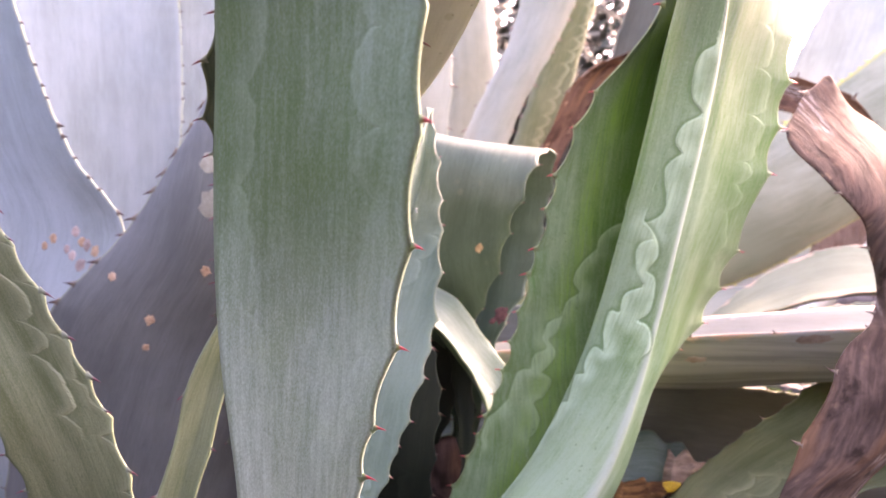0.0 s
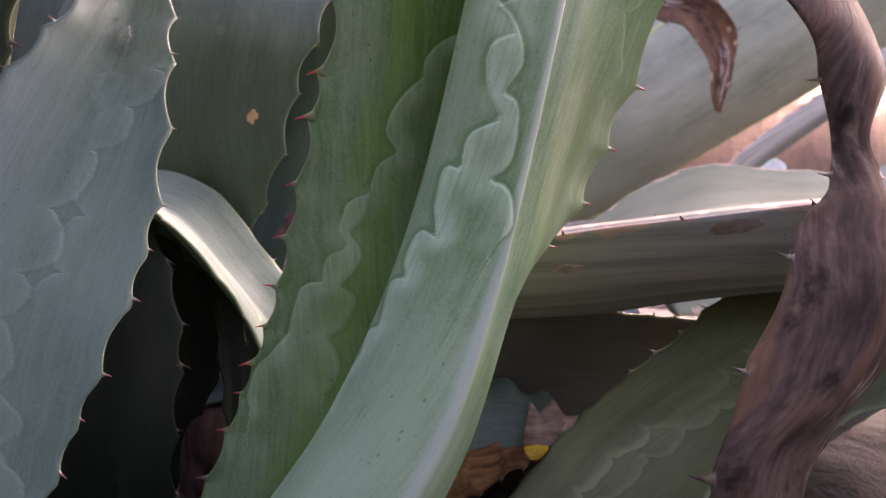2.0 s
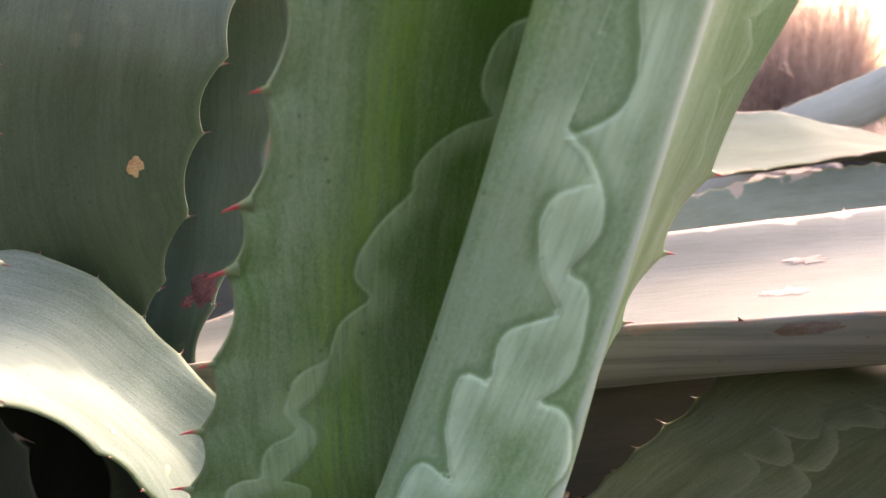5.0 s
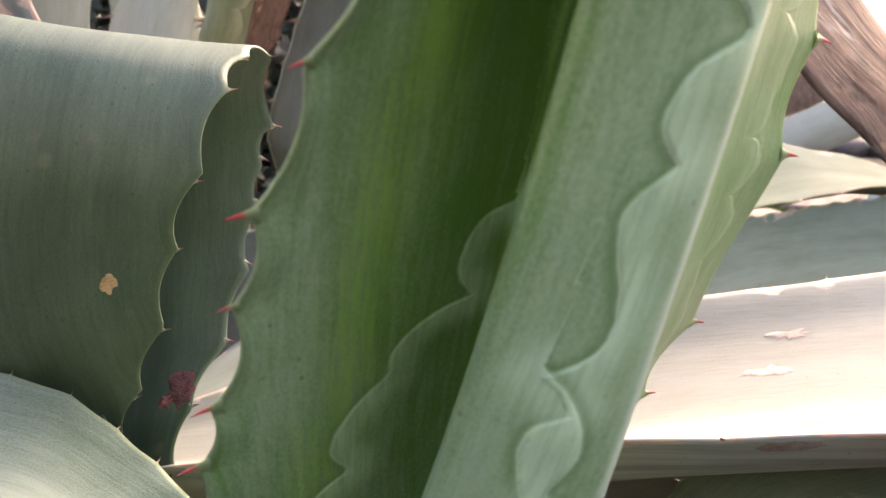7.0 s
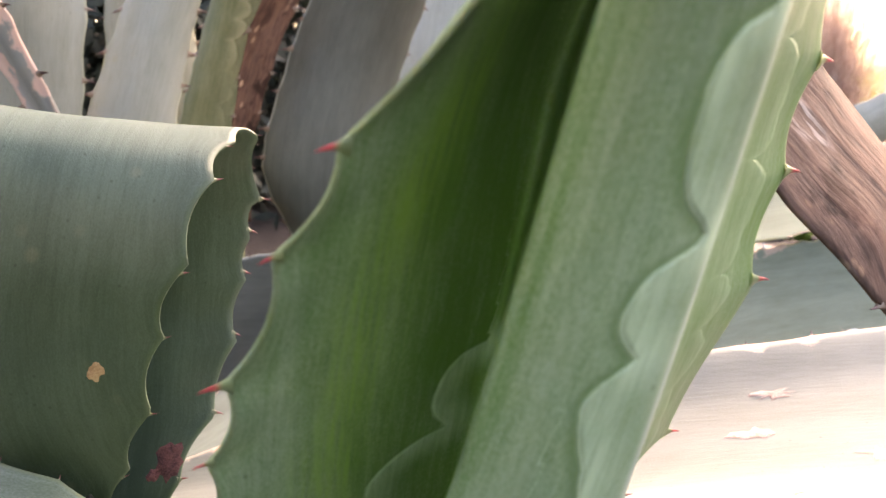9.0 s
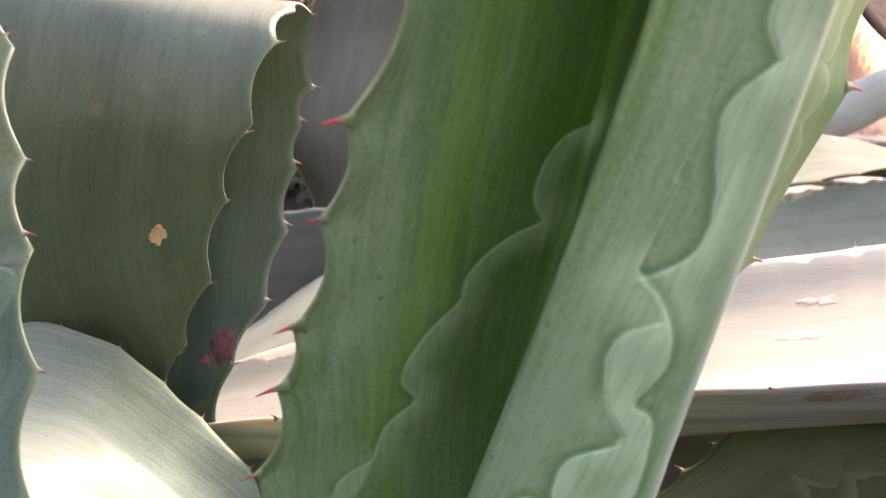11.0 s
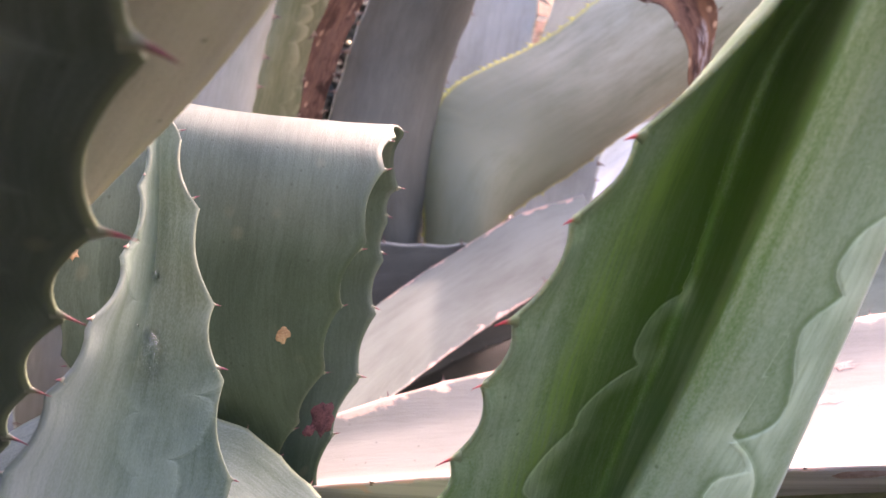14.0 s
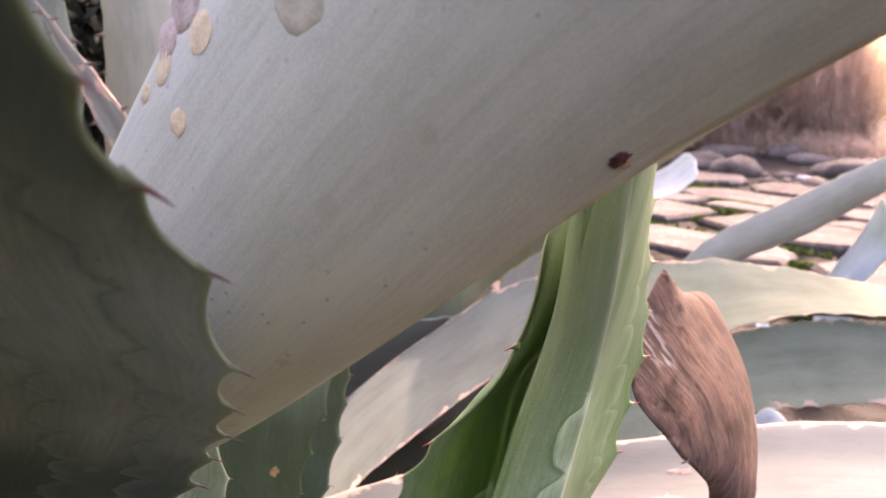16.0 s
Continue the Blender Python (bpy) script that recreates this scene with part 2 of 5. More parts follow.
        k.l.new(thin.outputs[0], m.inputs[2])
        k.l.new(m.outputs[0], k.out.inputs[0])
    return mat


def dead_material(name, dark, light, spot=(0.50, 0.32, 0.20), spots=0.6, flake=0.0, cell_size=1.0):
    """Dry, fibrous, wrinkled leaf."""
    dark, light = (tuple(c * ALBEDO for c in q) for q in (dark, light))
    k = Nodes(name)
    u, v, _ = k.split(k.uv("along"))
    left, right, _ = k.split(k.uv("margin"))
    seed = k.math("MULTIPLY", k.random(), 5.0)
    warp = k.math("MULTIPLY", k.noise(k.join(k.math("MULTIPLY", u, 22.0), k.math("MULTIPLY", v, 26.0), seed), 1.0, 2.0), 0.012)
    vv = k.math("ADD", v, warp)
    fibre = k.noise(k.join(k.math("MULTIPLY", u, 60.0), k.math("MULTIPLY", vv, 380.0), seed), 1.0, 5.0, 0.6)
    fold = k.noise(k.join(k.math("MULTIPLY", u, 14.0), k.math("MULTIPLY", vv, 62.0), seed), 1.0, 3.0, 0.5)
    patch = k.noise(k.join(k.math("MULTIPLY", u, 30.0), k.math("MULTIPLY", v, 40.0), seed), 1.0, 5.0, 0.65)
    colour = k.mix(k.ramp(k.math("ADD", k.math("MULTIPLY", fibre, 0.42), k.math("MULTIPLY", patch, 0.58)), 0.34, 0.66), dark, light)
    colour = k.mix(k.math("MULTIPLY", k.ramp(patch, 0.52, 0.64), 0.85), colour, tuple(c * 0.4 for c in dark))
    colour = k.mix(k.math("MULTIPLY", k.ramp(fold, 0.48, 0.70), k.ramp(u, 0.12, 0.24, 0.35, 0.75)), colour, k.mix(k.ramp(u, 0.12, 0.24), (0.17, 0.092, 0.066), (0.23, 0.115, 0.060)))
    cell = k.voronoi(k.join(k.math("MULTIPLY", u, 110.0), k.math("MULTIPLY", v, 150.0), seed), 1.0 / cell_size)
    rim = k.ramp(k.math("MINIMUM", left, right), 0.002, 0.012, 1.0, 0.15)
    colour = k.mix(k.math("MULTIPLY", k.math("MULTIPLY", k.ramp(cell, 0.12, 0.24, 1.0, 0.0), rim), spots), colour, spot)
    if flake:
        flakes = k.math("MULTIPLY", k.ramp(fibre, 0.48, 0.58), k.ramp(k.noise(k.join(k.math("MULTIPLY", u, 9.0), k.math("MULTIPLY", v, 25.0), k.math("ADD", seed, 3.0)), 1.0, 2.0), 0.60, 0.66))
        colour = k.mix(k.math("MULTIPLY", flakes, flake), colour, (0.85, 0.80, 0.75))
    k.bump(k.math("ADD", k.math("MULTIPLY", fold, 1.0), k.math("MULTIPLY", fibre, 0.2)), 0.7, 0.003)
    return k.done(colour, k.ramp(fibre, 0.3, 0.7, 0.7, 0.95), 0.08)


def tooth_material(name, base, tip):
    k = Nodes(name)
    _, _, z = k.split(k.coord("Object"))
    colour = k.mix(k.ramp(z, -0.05, 0.4), base, tip)
    colour = k.mix(k.math("MULTIPLY", k.ramp(z, 0.82, 1.0), 0.7), colour, tuple(c * 0.3 for c in tip))
    mat = k.done(colour, 0.38, 0.5)
    thin = k.n.new("ShaderNodeBsdfTranslucent")
    k.put(thin.inputs[0], colour)
    m = k.n.new("ShaderNodeMixShader")
    m.inputs[0].default_value = 0.35
    k.l.new(k.bsdf.outputs[0], m.inputs[1])
    k.l.new(thin.outputs[0], m.inputs[2])
    k.l.new(m.outputs[0], k.out.inputs[0])
    return mat


def straw_material(name, a, b):
    """Thin dry blades that let part of the sun through."""
    k = Nodes(name)
    x, y, z = k.split(k.coord("Object"))
    shade = k.noise(k.join(k.math("MULTIPLY", x, 22.0), k.math("MULTIPLY", y, 22.0), k.math("MULTIPLY", z, 3.0)), 1.0, 3.0)
    colour = k.mix(k.ramp(shade, 0.3, 0.7), a, b)
    mat = k.done(colour, 0.7, 0.2)
    thin = k.n.new("ShaderNodeBsdfTranslucent")
    k.put(thin.inputs[0], colour)
    m = k.n.new("ShaderNodeMixShader")
    m.inputs[0].default_value = 0.5
    k.l.new(k.bsdf.outputs[0], m.inputs[1])
    k.l.new(thin.outputs[0], m.inputs[2])
    k.l.new(m.outputs[0], k.out.inputs[0])
    return mat


def grain_material(name, a, b, scale, rough=0.9, bump=0.6, deep=0.004, c=None, fine=6.0):
    """Stone, soil and other mottled stuff."""
    a, b = (tuple(v * ALBEDO for v in q) for q in (a, b))
    k = Nodes(name)
    p = k.coord("Object")
    big = k.noise(p, scale, 5.0, 0.6)
    small = k.noise(p, scale * fine, 4.0, 0.6)
    colour = k.mix(k.ramp(k.math("ADD", k.math("MULTIPLY", big, 0.6), k.math("MULTIPLY", small, 0.4)), 0.35, 0.65), a, b)
    if c:
        colour = k.mix(k.ramp(k.voronoi(p, scale * 2.2), 0.1, 0.3, 0.8, 0.0), colour, c)
    tone = k.ramp(k.random(), 0.0, 1.0, 0.72, 1.2, False)
    colour = k.mix(1.0, colour, k.join(tone, tone, tone), "MULTIPLY")
    k.bump(k.math("ADD", big, k.math("MULTIPLY", small, 0.5)), bump, deep)
    return k.done(colour, rough, 0.3)


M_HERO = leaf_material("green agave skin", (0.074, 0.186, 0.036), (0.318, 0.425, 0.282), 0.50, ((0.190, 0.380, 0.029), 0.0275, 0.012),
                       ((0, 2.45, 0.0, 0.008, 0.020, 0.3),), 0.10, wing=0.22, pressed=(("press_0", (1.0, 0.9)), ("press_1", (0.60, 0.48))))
M_BLUE = leaf_material("blue green agave skin", (0.036, 0.070, 0.038), (0.115, 0.168, 0.128), 0.48, None,
                       ((1, 0.017, 0.0, 0.006, 0.017, 0.75), (-1, 0.036, 0.0, 0.007, 0.019, 0.55)), 0.08, base_wax_shading=(0.250, (0.134, 0.193, 0.148), 0.060, -0.1), margin=(0.08, 0.11, 0.085), side_wax_light=((0.190, 0.238, 0.228), 0.004, -0.026))
# the pale band puts light on the tall leaf's upper part into the colour
M_DUSK = leaf_material("deep green agave skin", (0.032, 0.050, 0.034), (0.098, 0.122, 0.098), 0.42, None, ((1, 0.008, 0.0, 0.008, 0.024, 1.0), (1, 0.030, 0.0, 0.009, 0.026, 1.0)), 0.08, 0.3, base_wax_shading=(0.530, (0.330, 0.345, 0.290), 0.03, 0.395))
# whitish lower half: wax bloom, with the light on it put into the colour
M_NEAR = leaf_material("pale green agave skin", (0.13, 0.21, 0.09), (0.38, 0.47, 0.37), 0.45, None,
                       ((1, 0.005, 0.0, 0.006, 0.022, 0.3), (-1, 0.004, 0.0, 0.006, 0.030, 0.25)), 0.12, 0.0, base_wax_shading=(0.272, (0.788, 0.909, 0.803), 0.030, -0.1))
M_OLIVE = leaf_material("olive green agave skin", (0.092, 0.110, 0.046), (0.255, 0.262, 0.150), 0.45, None,
                        ((-1, 0.026, 0.0, 0.009, 0.020, 1.0), (-1, 0.040, 0.0, 0.008, 0.022, 0.6)), 0.08, 0.2)
M_GREY = leaf_material("grey agave skin", (0.172, 0.178, 0.138), (0.305, 0.307, 0.258), 0.55, None, (), 0.06, 0.25, 0.48, 0.0, (0.36, 0.36, 0.22))
# whiter outer side: fill light on the long leaf's underside put into the colour
M_PALE = leaf_material("pale weathered agave skin", (0.140, 0.143, 0.122), (0.222, 0.228, 0.204), 0.60, None, (), 0.05, 0.0, 0.78, 0.85, (0.40, 0.30, 0.24), spec=0.12, side_wax_light=((0.50, 0.48, 0.44), 0.004, -0.022))
M_SLATE = leaf_material("pale blue grey agave skin", (0.25, 0.285, 0.27), (0.42, 0.46, 0.46), 0.52, None, (), 0.08, 0.0, 0.5, 0.0, (0.40, 0.42, 0.20))
M_DEAD = dead_material("dried brown leaf", (0.034, 0.021, 0.016), (0.138, 0.088, 0.068), spots=0.15, flake=0.2)
M_RUST = dead_material("rusty dead leaf", (0.060, 0.024, 0.012), (0.400, 0.190, 0.075), (0.5, 0.3, 0.12), 0.2)
M_STUMP = dead_material("fibrous old leaf base", (0.030, 0.016, 0.013), (0.150, 0.088, 0.074), (0.30, 0.19, 0.15), 0.3)
M_TOOTH_RED = tooth_material("red tooth", (0.220, 0.300, 0.150), (0.480, 0.085, 0.100))
M_TOOTH_DARK = tooth_material("dark tooth", (0.210, 0.154, 0.112), (0.098, 0.042, 0.039))
M_TOOTH_PINK = tooth_material("pale tooth", (0.200, 0.220, 0.150), (0.230, 0.070, 0.085))
M_TOOTH_YELLOW = tooth_material("yellow tooth", (0.588, 0.560, 0.126), (0.420, 0.392, 0.070))
M_SPOTTED = dead_material("spotted dead leaf", (0.055, 0.027, 0.019), (0.20, 0.105, 0.068), (0.58, 0.36, 0.22), 0.75, 0.3, 2.0)
M_TAN = grain_material("tan cork", (0.48, 0.36, 0.22), (0.66, 0.52, 0.34), 260.0, 0.85, 0.4, 0.0005)
M_CROSS = leaf_material("pale grey agave skin", (0.082, 0.094, 0.078), (0.148, 0.170, 0.146), 0.58, None, (), 0.05, 0.0, 0.78, 0.7, (0.40, 0.30, 0.24), spec=0.12)
M_SOIL = grain_material("dark soil", (0.0070, 0.0049, 0.0035), (0.0280, 0.0182, 0.0133), 30.0, 0.95, 0.9, 0.01)
M_STONE = grain_material("pinkish flagstone", (0.046, 0.037, 0.034), (0.098, 0.079, 0.073), 9.0, 0.9, 0.6, 0.01, (0.17, 0.13, 0.12))
M_COBBLE = grain_material("brownish field stone", (0.065, 0.050, 0.045), (0.150, 0.120, 0.110), 14.0, 0.85, 0.6, 0.01)
M_CHALK = grain_material("whitish pebble", (0.24, 0.23, 0.23), (0.36, 0.35, 0.36), 14.0, 0.7)
M_MOSS = grain_material("moss", (0.05, 0.09, 0.012), (0.14, 0.20, 0.03), 60.0, 0.95, 0.9, 0.01)
M_SCAR = grain_material("corky scar", (0.36, 0.20, 0.11), (0.58, 0.38, 0.24), 300.0, 0.8, 0.5, 0.001)
M_WOUND = grain_material("purple rotten wound", (0.05, 0.012, 0.018), (0.16, 0.06, 0.06), 260.0, 0.7, 0.6, 0.001)
M_RING = grain_material("pale corky ring", (0.34, 0.30, 0.22), (0.46, 0.42, 0.32), 300.0, 0.85, 0.4, 0.0005)
M_YELLOW = grain_material("withered yellow tip", (0.45, 0.24, 0.02), (0.70, 0.45, 0.04), 120.0, 0.6, 0.4, 0.001)
M_REED = straw_material("dry reddish grass", (0.34, 0.225, 0.170), (0.62, 0.49, 0.41))
M_LAWN = straw_material("yellow green rough grass", (0.18, 0.20, 0.045), (0.40, 0.40, 0.12))
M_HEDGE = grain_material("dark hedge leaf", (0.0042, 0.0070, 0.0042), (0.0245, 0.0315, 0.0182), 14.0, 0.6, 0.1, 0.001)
M_DRYPINK = grain_material("dried pinkish skin", (0.36, 0.24, 0.19), (0.56, 0.44, 0.38), 160.0, 0.8, 0.5, 0.001)
# shade of the gap put into the colour of the leaves there
M_SHADE = leaf_material("green agave skin darkened by painted shade", (0.0074, 0.0124, 0.0087), (0.0223, 0.0310, 0.0236), 0.42, None, ((1, 0.010, 0.0, 0.008, 0.022, 0.5),), 0.0, margin=(0.016, 0.022, 0.016))
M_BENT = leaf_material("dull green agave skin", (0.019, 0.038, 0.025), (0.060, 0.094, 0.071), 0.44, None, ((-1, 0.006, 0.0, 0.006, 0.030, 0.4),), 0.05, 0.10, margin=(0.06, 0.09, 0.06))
M_STEEL = leaf_material("dark steel grey agave skin", (0.049, 0.053, 0.043), (0.102, 0.108, 0.088), 0.5, None, (), 0.04, 0.0, 0.5, 0.0, (0.55, 0.56, 0.46), rim_wide=0.002)

M_UNDER = leaf_material("warm grey leaf underside", (0.36, 0.35, 0.275), (0.54, 0.525, 0.44), 0.55, None, (), 0.05, 0.35, 0.5, 0.0, (0.40, 0.38, 0.20))
M_PUP = leaf_material("blue-white waxy agave skin", (0.30, 0.34, 0.36), (0.56, 0.60, 0.64), 0.60, None, (), 0.25, 0.0, 0.7, 0.0, (0.45, 0.45, 0.40), spec=0.12)
# greener base, also darkened to put the hollow's shade into the colour
M_CUP = leaf_material("grey green cupped leaf skin", (0.170, 0.182, 0.115), (0.36, 0.362, 0.275), 0.5, None, (), 0.08, 0.15, 0.5, 0.0, (0.55, 0.50, 0.10), rim_wide=0.006, base_wax_shading=(0.33, (0.070, 0.092, 0.044), 0.12, -0.1))
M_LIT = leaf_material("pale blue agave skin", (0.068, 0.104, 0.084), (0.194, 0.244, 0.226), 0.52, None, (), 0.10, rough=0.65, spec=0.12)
M_HIGH = leaf_material("pale green agave leaf", (0.088, 0.108, 0.074), (0.155, 0.182, 0.140), 0.55, None, (), 0.06, 0.0, 0.78, 0.4, (0.40, 0.34, 0.16), spec=0.12)
M_RINGED = leaf_material("dusky grey agave skin", (0.105, 0.105, 0.095), (0.20, 0.20, 0.185), 0.5, None, (), 0.05, 0.25, 0.5, 0.0, (0.32, 0.33, 0.12))
M_DRYBUFF = dead_material("buff dry leaf", (0.16, 0.10, 0.08), (0.46, 0.33, 0.27), (0.6, 0.45, 0.35), 0.3)


# ---- building helpers ----
def part(name, verts, faces, material, parent=None, label="", smooth=True):
    me = bpy.data.meshes.new(name)
    me.from_pydata([tuple(map(float, p)) for p in verts], [], faces)
    me.materials.append(material)
    if smooth:
        me.polygons.foreach_set("use_smooth", [True] * len(me.polygons))
    me.update()
    ob = new(name, me)
    if parent:
        ob.parent = parent
    if label:
        ob["label"] = label
    return ob


def thing(name, label, category, at=(0, 0, 0), group="", kind=""):
    ob = new(name)
    ob.empty_display_size = 0.02
    ob.location = at
    return tagged(ob, label, category, group, kind)


def spline(knots, s):
    """Points at the places s (0 to 1) of a smooth curve through the knots, by their spacing."""
    p = np.array(knots, float)
    if len(p) == 2:
        return p[0] + (p[1] - p[0]) * s[:, None]
    gap = np.linalg.norm(np.diff(p[:, :6], axis=0), axis=1)
    t = np.concatenate([[0], np.cumsum(np.maximum(gap, 1e-6))])
    t /= t[-1]
    m = np.gradient(p, t, axis=0)
    i = np.clip(np.searchsorted(t, s, side="right") - 1, 0, len(p) - 2)
    h = (t[i + 1] - t[i])[:, None]
    f = (s[:, None] - t[i][:, None]) / h
    return ((2 * f**3 - 3 * f**2 + 1) * p[i] + (f**3 - 2 * f**2 + f) * h * m[i]
            + (-2 * f**3 + 3 * f**2) * p[i + 1] + (f**3 - f**2) * h * m[i + 1])


CHANNEL = ((-1, 0), (-0.6, -0.64), (0, -1), (0.6, -0.64), (1, 0))
CREASED = ((-1, 0), (-0.5, -0.42), (0.1, -0.86), (0.32, -1), (0.5, -0.86), (1, 0))
SURFACE = {}


def tooth_mesh(name, material):
    """A hooked prickle one unit long on a broad foot, pointing along z and bent towards y."""
    verts, faces, ring = [], [], 7
    for z, r, bend in ((-0.45, 0.50, 0.0), (-0.12, 0.28, 0.0), (0.15, 0.16, 0.02), (0.45, 0.10, 0.07), (0.8, 0.05, 0.17)):
        for i in range(ring):
            a = 2 * math.pi * i / ring
            verts.append((r * 0.42 * math.cos(a), r * math.sin(a) + bend, z))
    verts.append((0, 0.27, 1.03))
    for j in range(4):
        for i in range(ring):
            a, b = j * ring + i, j * ring + (i + 1) % ring
            faces.append((a, b, b + ring, a + ring))
    for i in range(ring):
        faces.append((4 * ring + i, 4 * ring + (i + 1) % ring, 5 * ring))
    me = bpy.data.meshes.new(name)
    me.from_pydata(verts, [], faces)
    me.materials.append(material)
    me.polygons.foreach_set("use_smooth", [True] * len(me.polygons))
    return me


TOOTH = {"red": tooth_mesh("red tooth", M_TOOTH_RED), "dark": tooth_mesh("dark tooth", M_TOOTH_DARK), "pink": tooth_mesh("pale tooth", M_TOOTH_PINK),
         "yellow": tooth_mesh("yellow tooth", M_TOOTH_YELLOW)}


def side_of(line, points):
    """Distance of each point of a skin from a line drawn on it from above downwards, positive on the side of growing x."""
    a, d = line[:-1], np.diff(line, axis=0)
    best, inside = np.full(len(points), 1.0), np.zeros(len(points), bool)
    for q, e in zip(a, d):
        if e @ e > 1e-14:
            w = points - q
            best = np.minimum(best, np.linalg.norm(w - np.clip((w @ e) / (e @ e), 0, 1)[:, None] * e, axis=1))
    # the field to that side, closed far away
    ring = np.concatenate([line[:1] + (0, 1), line, line[-1:] - (0, 1), line[-1:] + (1, -1), line[:1] + (1, 1)])
    for (x0, y0), (x1, y1) in zip(ring, np.roll(ring, -1, axis=0)):
        if y0 != y1:
            cut = (y0 > points[:, 1]) != (y1 > points[:, 1])
            inside ^= cut & (points[:, 0] < x0 + (points[:, 1] - y0) * (x1 - x0) / (y1 - y0))
    return np.where(inside, best, -best)


def leaf(plant, stations, material, thick=0.006, section=CHANNEL, teeth="red", gap=0.022, size=0.005, scallop=0.0025,
         hook=-0.35, label="", name="leaf", ripple=0.0015, seed=0, left_teeth=None, right_teeth=None, step=0.003, sides=(True, True), cols=36, fold=None, pressed=()):
    """A thick agave leaf lofted along its stations, from base to tip: each is one margin, the other margin, the depth
    of the channel between them and, if given, its shift to one side. section: the channel's form; gap, size: spacing and length of the teeth; scallop: how far
    the margin swells towards each tooth; fold: curves of a gutter's bottom and of the crest of its rolled-over side;
    pressed: outlines that other leaves' margins left on the skin, each a side and its lobes of (place in the fold, height)."""
    rng = random.Random(seed)
    knots = [(*q[0], *q[1], q[2], q[3] if len(q) > 3 else 0.0) for q in stations]
    rough = spline(knots, np.linspace(0, 1, 40))
    length = float(np.linalg.norm(np.diff((rough[:, :3] + rough[:, 3:6]) / 2, axis=0), axis=1).sum())
    rows = int(min(420, max(24, length / step)))
    s = np.linspace(0, 1, rows)
    k = spline(knots, s)
    L, R, depth, skew = k[:, :3], k[:, 3:6], k[:, 6], k[:, 7]
    mid = (L + R) / 2
    u = np.concatenate([[0], np.cumsum(np.linalg.norm(np.diff(mid, axis=0), axis=1))])
    across = R - L
    width = np.linalg.norm(across, axis=1)
    tangent = np.gradient(mid, u + np.arange(rows) * 1e-9, axis=0)
    tangent /= np.linalg.norm(tangent, axis=1)[:, None] + 1e-9
    normal = np.cross(across, tangent)
    normal /= np.linalg.norm(normal, axis=1)[:, None] + 1e-9
    # teeth along each margin, and the swelling of the margin towards them
    spots, swell = [], []
    for side, edge, given in ((0, L, left_teeth), (1, R, right_teeth)):
        arc = np.concatenate([[0], np.cumsum(np.linalg.norm(np.diff(edge, axis=0), axis=1))])
        if given is not None:
            at = [float(np.interp(z, edge[:, 2], arc)) for z in given]
        else:
            at, x = [], gap * rng.uniform(0.2, 0.8)
            while x < arc[-1] - gap * 0.3:
                at.append(x)
                x += gap * rng.uniform(0.6, 1.4)
        spots.append((arc, at))
        if at:
            stops = np.array([at[0] - gap] + list(at) + [at[-1] + gap])
            i = np.clip(np.searchsorted(stops, arc) - 1, 0, len(stops) - 2)
            span = stops[i + 1] - stops[i]
            bump = np.abs(2 * np.clip((arc - stops[i]) / span, 0, 1) - 1) ** 1.9 * np.clip(span / gap, 0.4, 1.5)
        else:
            bump = np.zeros(rows)
        swell.append((scallop * (bump - np.clip(span / gap, 0.4, 1.5)) if fold else scallop * (bump - 0.25)) if sides[side] and at else np.zeros(rows))
    sec = spline(section, np.linspace(0, 1, cols))
    a, n = np.clip(sec[:, 0], -1, 1), sec[:, 1]
    a[0], a[-1] = -1, 1
    wave = np.array([[noise.noise(Vector((uu * 14 + seed * 3.1, aa * 0.9, seed * 1.7))) for aa in a] for uu in u]) * ripple
    unit = across / (width[:, None] + 1e-9)
    off = np.where(a < 0, -(swell[0][:, None] * np.abs(a) ** 5), swell[1][:, None] * np.abs(a) ** 5)
    amp = depth[:, None]
    taper = np.clip(width / 0.03, 0.12, 1)[:, None]
    place = a[None, :] + skew[:, None] * (1 - a[None, :] ** 2)
    P = (mid[:, None] + unit[:, None] * (place * width[:, None] / 2 + off)[..., None]
         + normal[:, None] * (n[None, :] * amp + wave)[..., None])
    if fold:
        # blade, gutter, roll and wing through four curves
        V, C = (spline(np.array(f), s) if len(f[0]) == 3 else None for f in fold)
        V, C = (np.stack([np.interp(mid[:, 2], q[:, 2], q[:, i]) for i in range(3)], 1) for q in (V, C))
        up = np.cross(C - L, tangent)
        up /= np.linalg.norm(up, axis=1)[:, None] + 1e-9
        r, w, b = C - V, R - C, V - L
        rw = np.linalg.norm(r, axis=1)[:, None]
        guide = np.stack([L, L + b * 0.35 - up * rw * 0.28, L + b * 0.7 - up * rw * 0.68, V - up * rw * 1.05 - b * 0.03, V - up * rw * 1.15 + r * 0.10,
                          V - up * rw * 0.55 + r * 0.13, V - up * rw * 0.20 + r * 0.03, V, V + r * 0.18 + up * rw * 0.15, V + r * 0.5 + up * rw * 0.21, V + r * 0.82 + up * rw * 0.14,
                          V + r * 0.95 + up * rw * 0.07, C, C - r * 0.03 - up * rw * 0.09, C - r * 0.08 - up * rw * 0.24, C + w * 0.12 - up * rw * 0.36, C + w * 0.4 - up * rw * 0.36, C + w * 0.75 - up * rw * 0.18, R], 1)
        mark = np.array([0, 0.35, 0.7, 0.94, 0.96, 0.98, 0.99, 1.0, 1.18, 1.5, 1.82, 1.95, 2.0, 2.02, 2.05, 2.14, 2.4, 2.75, 3.0])
        flow = np.array([spline(np.column_stack([g, mark * 0, mark * 0, mark * 0, mark]), np.linspace(0, 1, cols)) for g in guide])
        P, fraction = flow[:, :, :3].copy(), flow[:, :, 6]
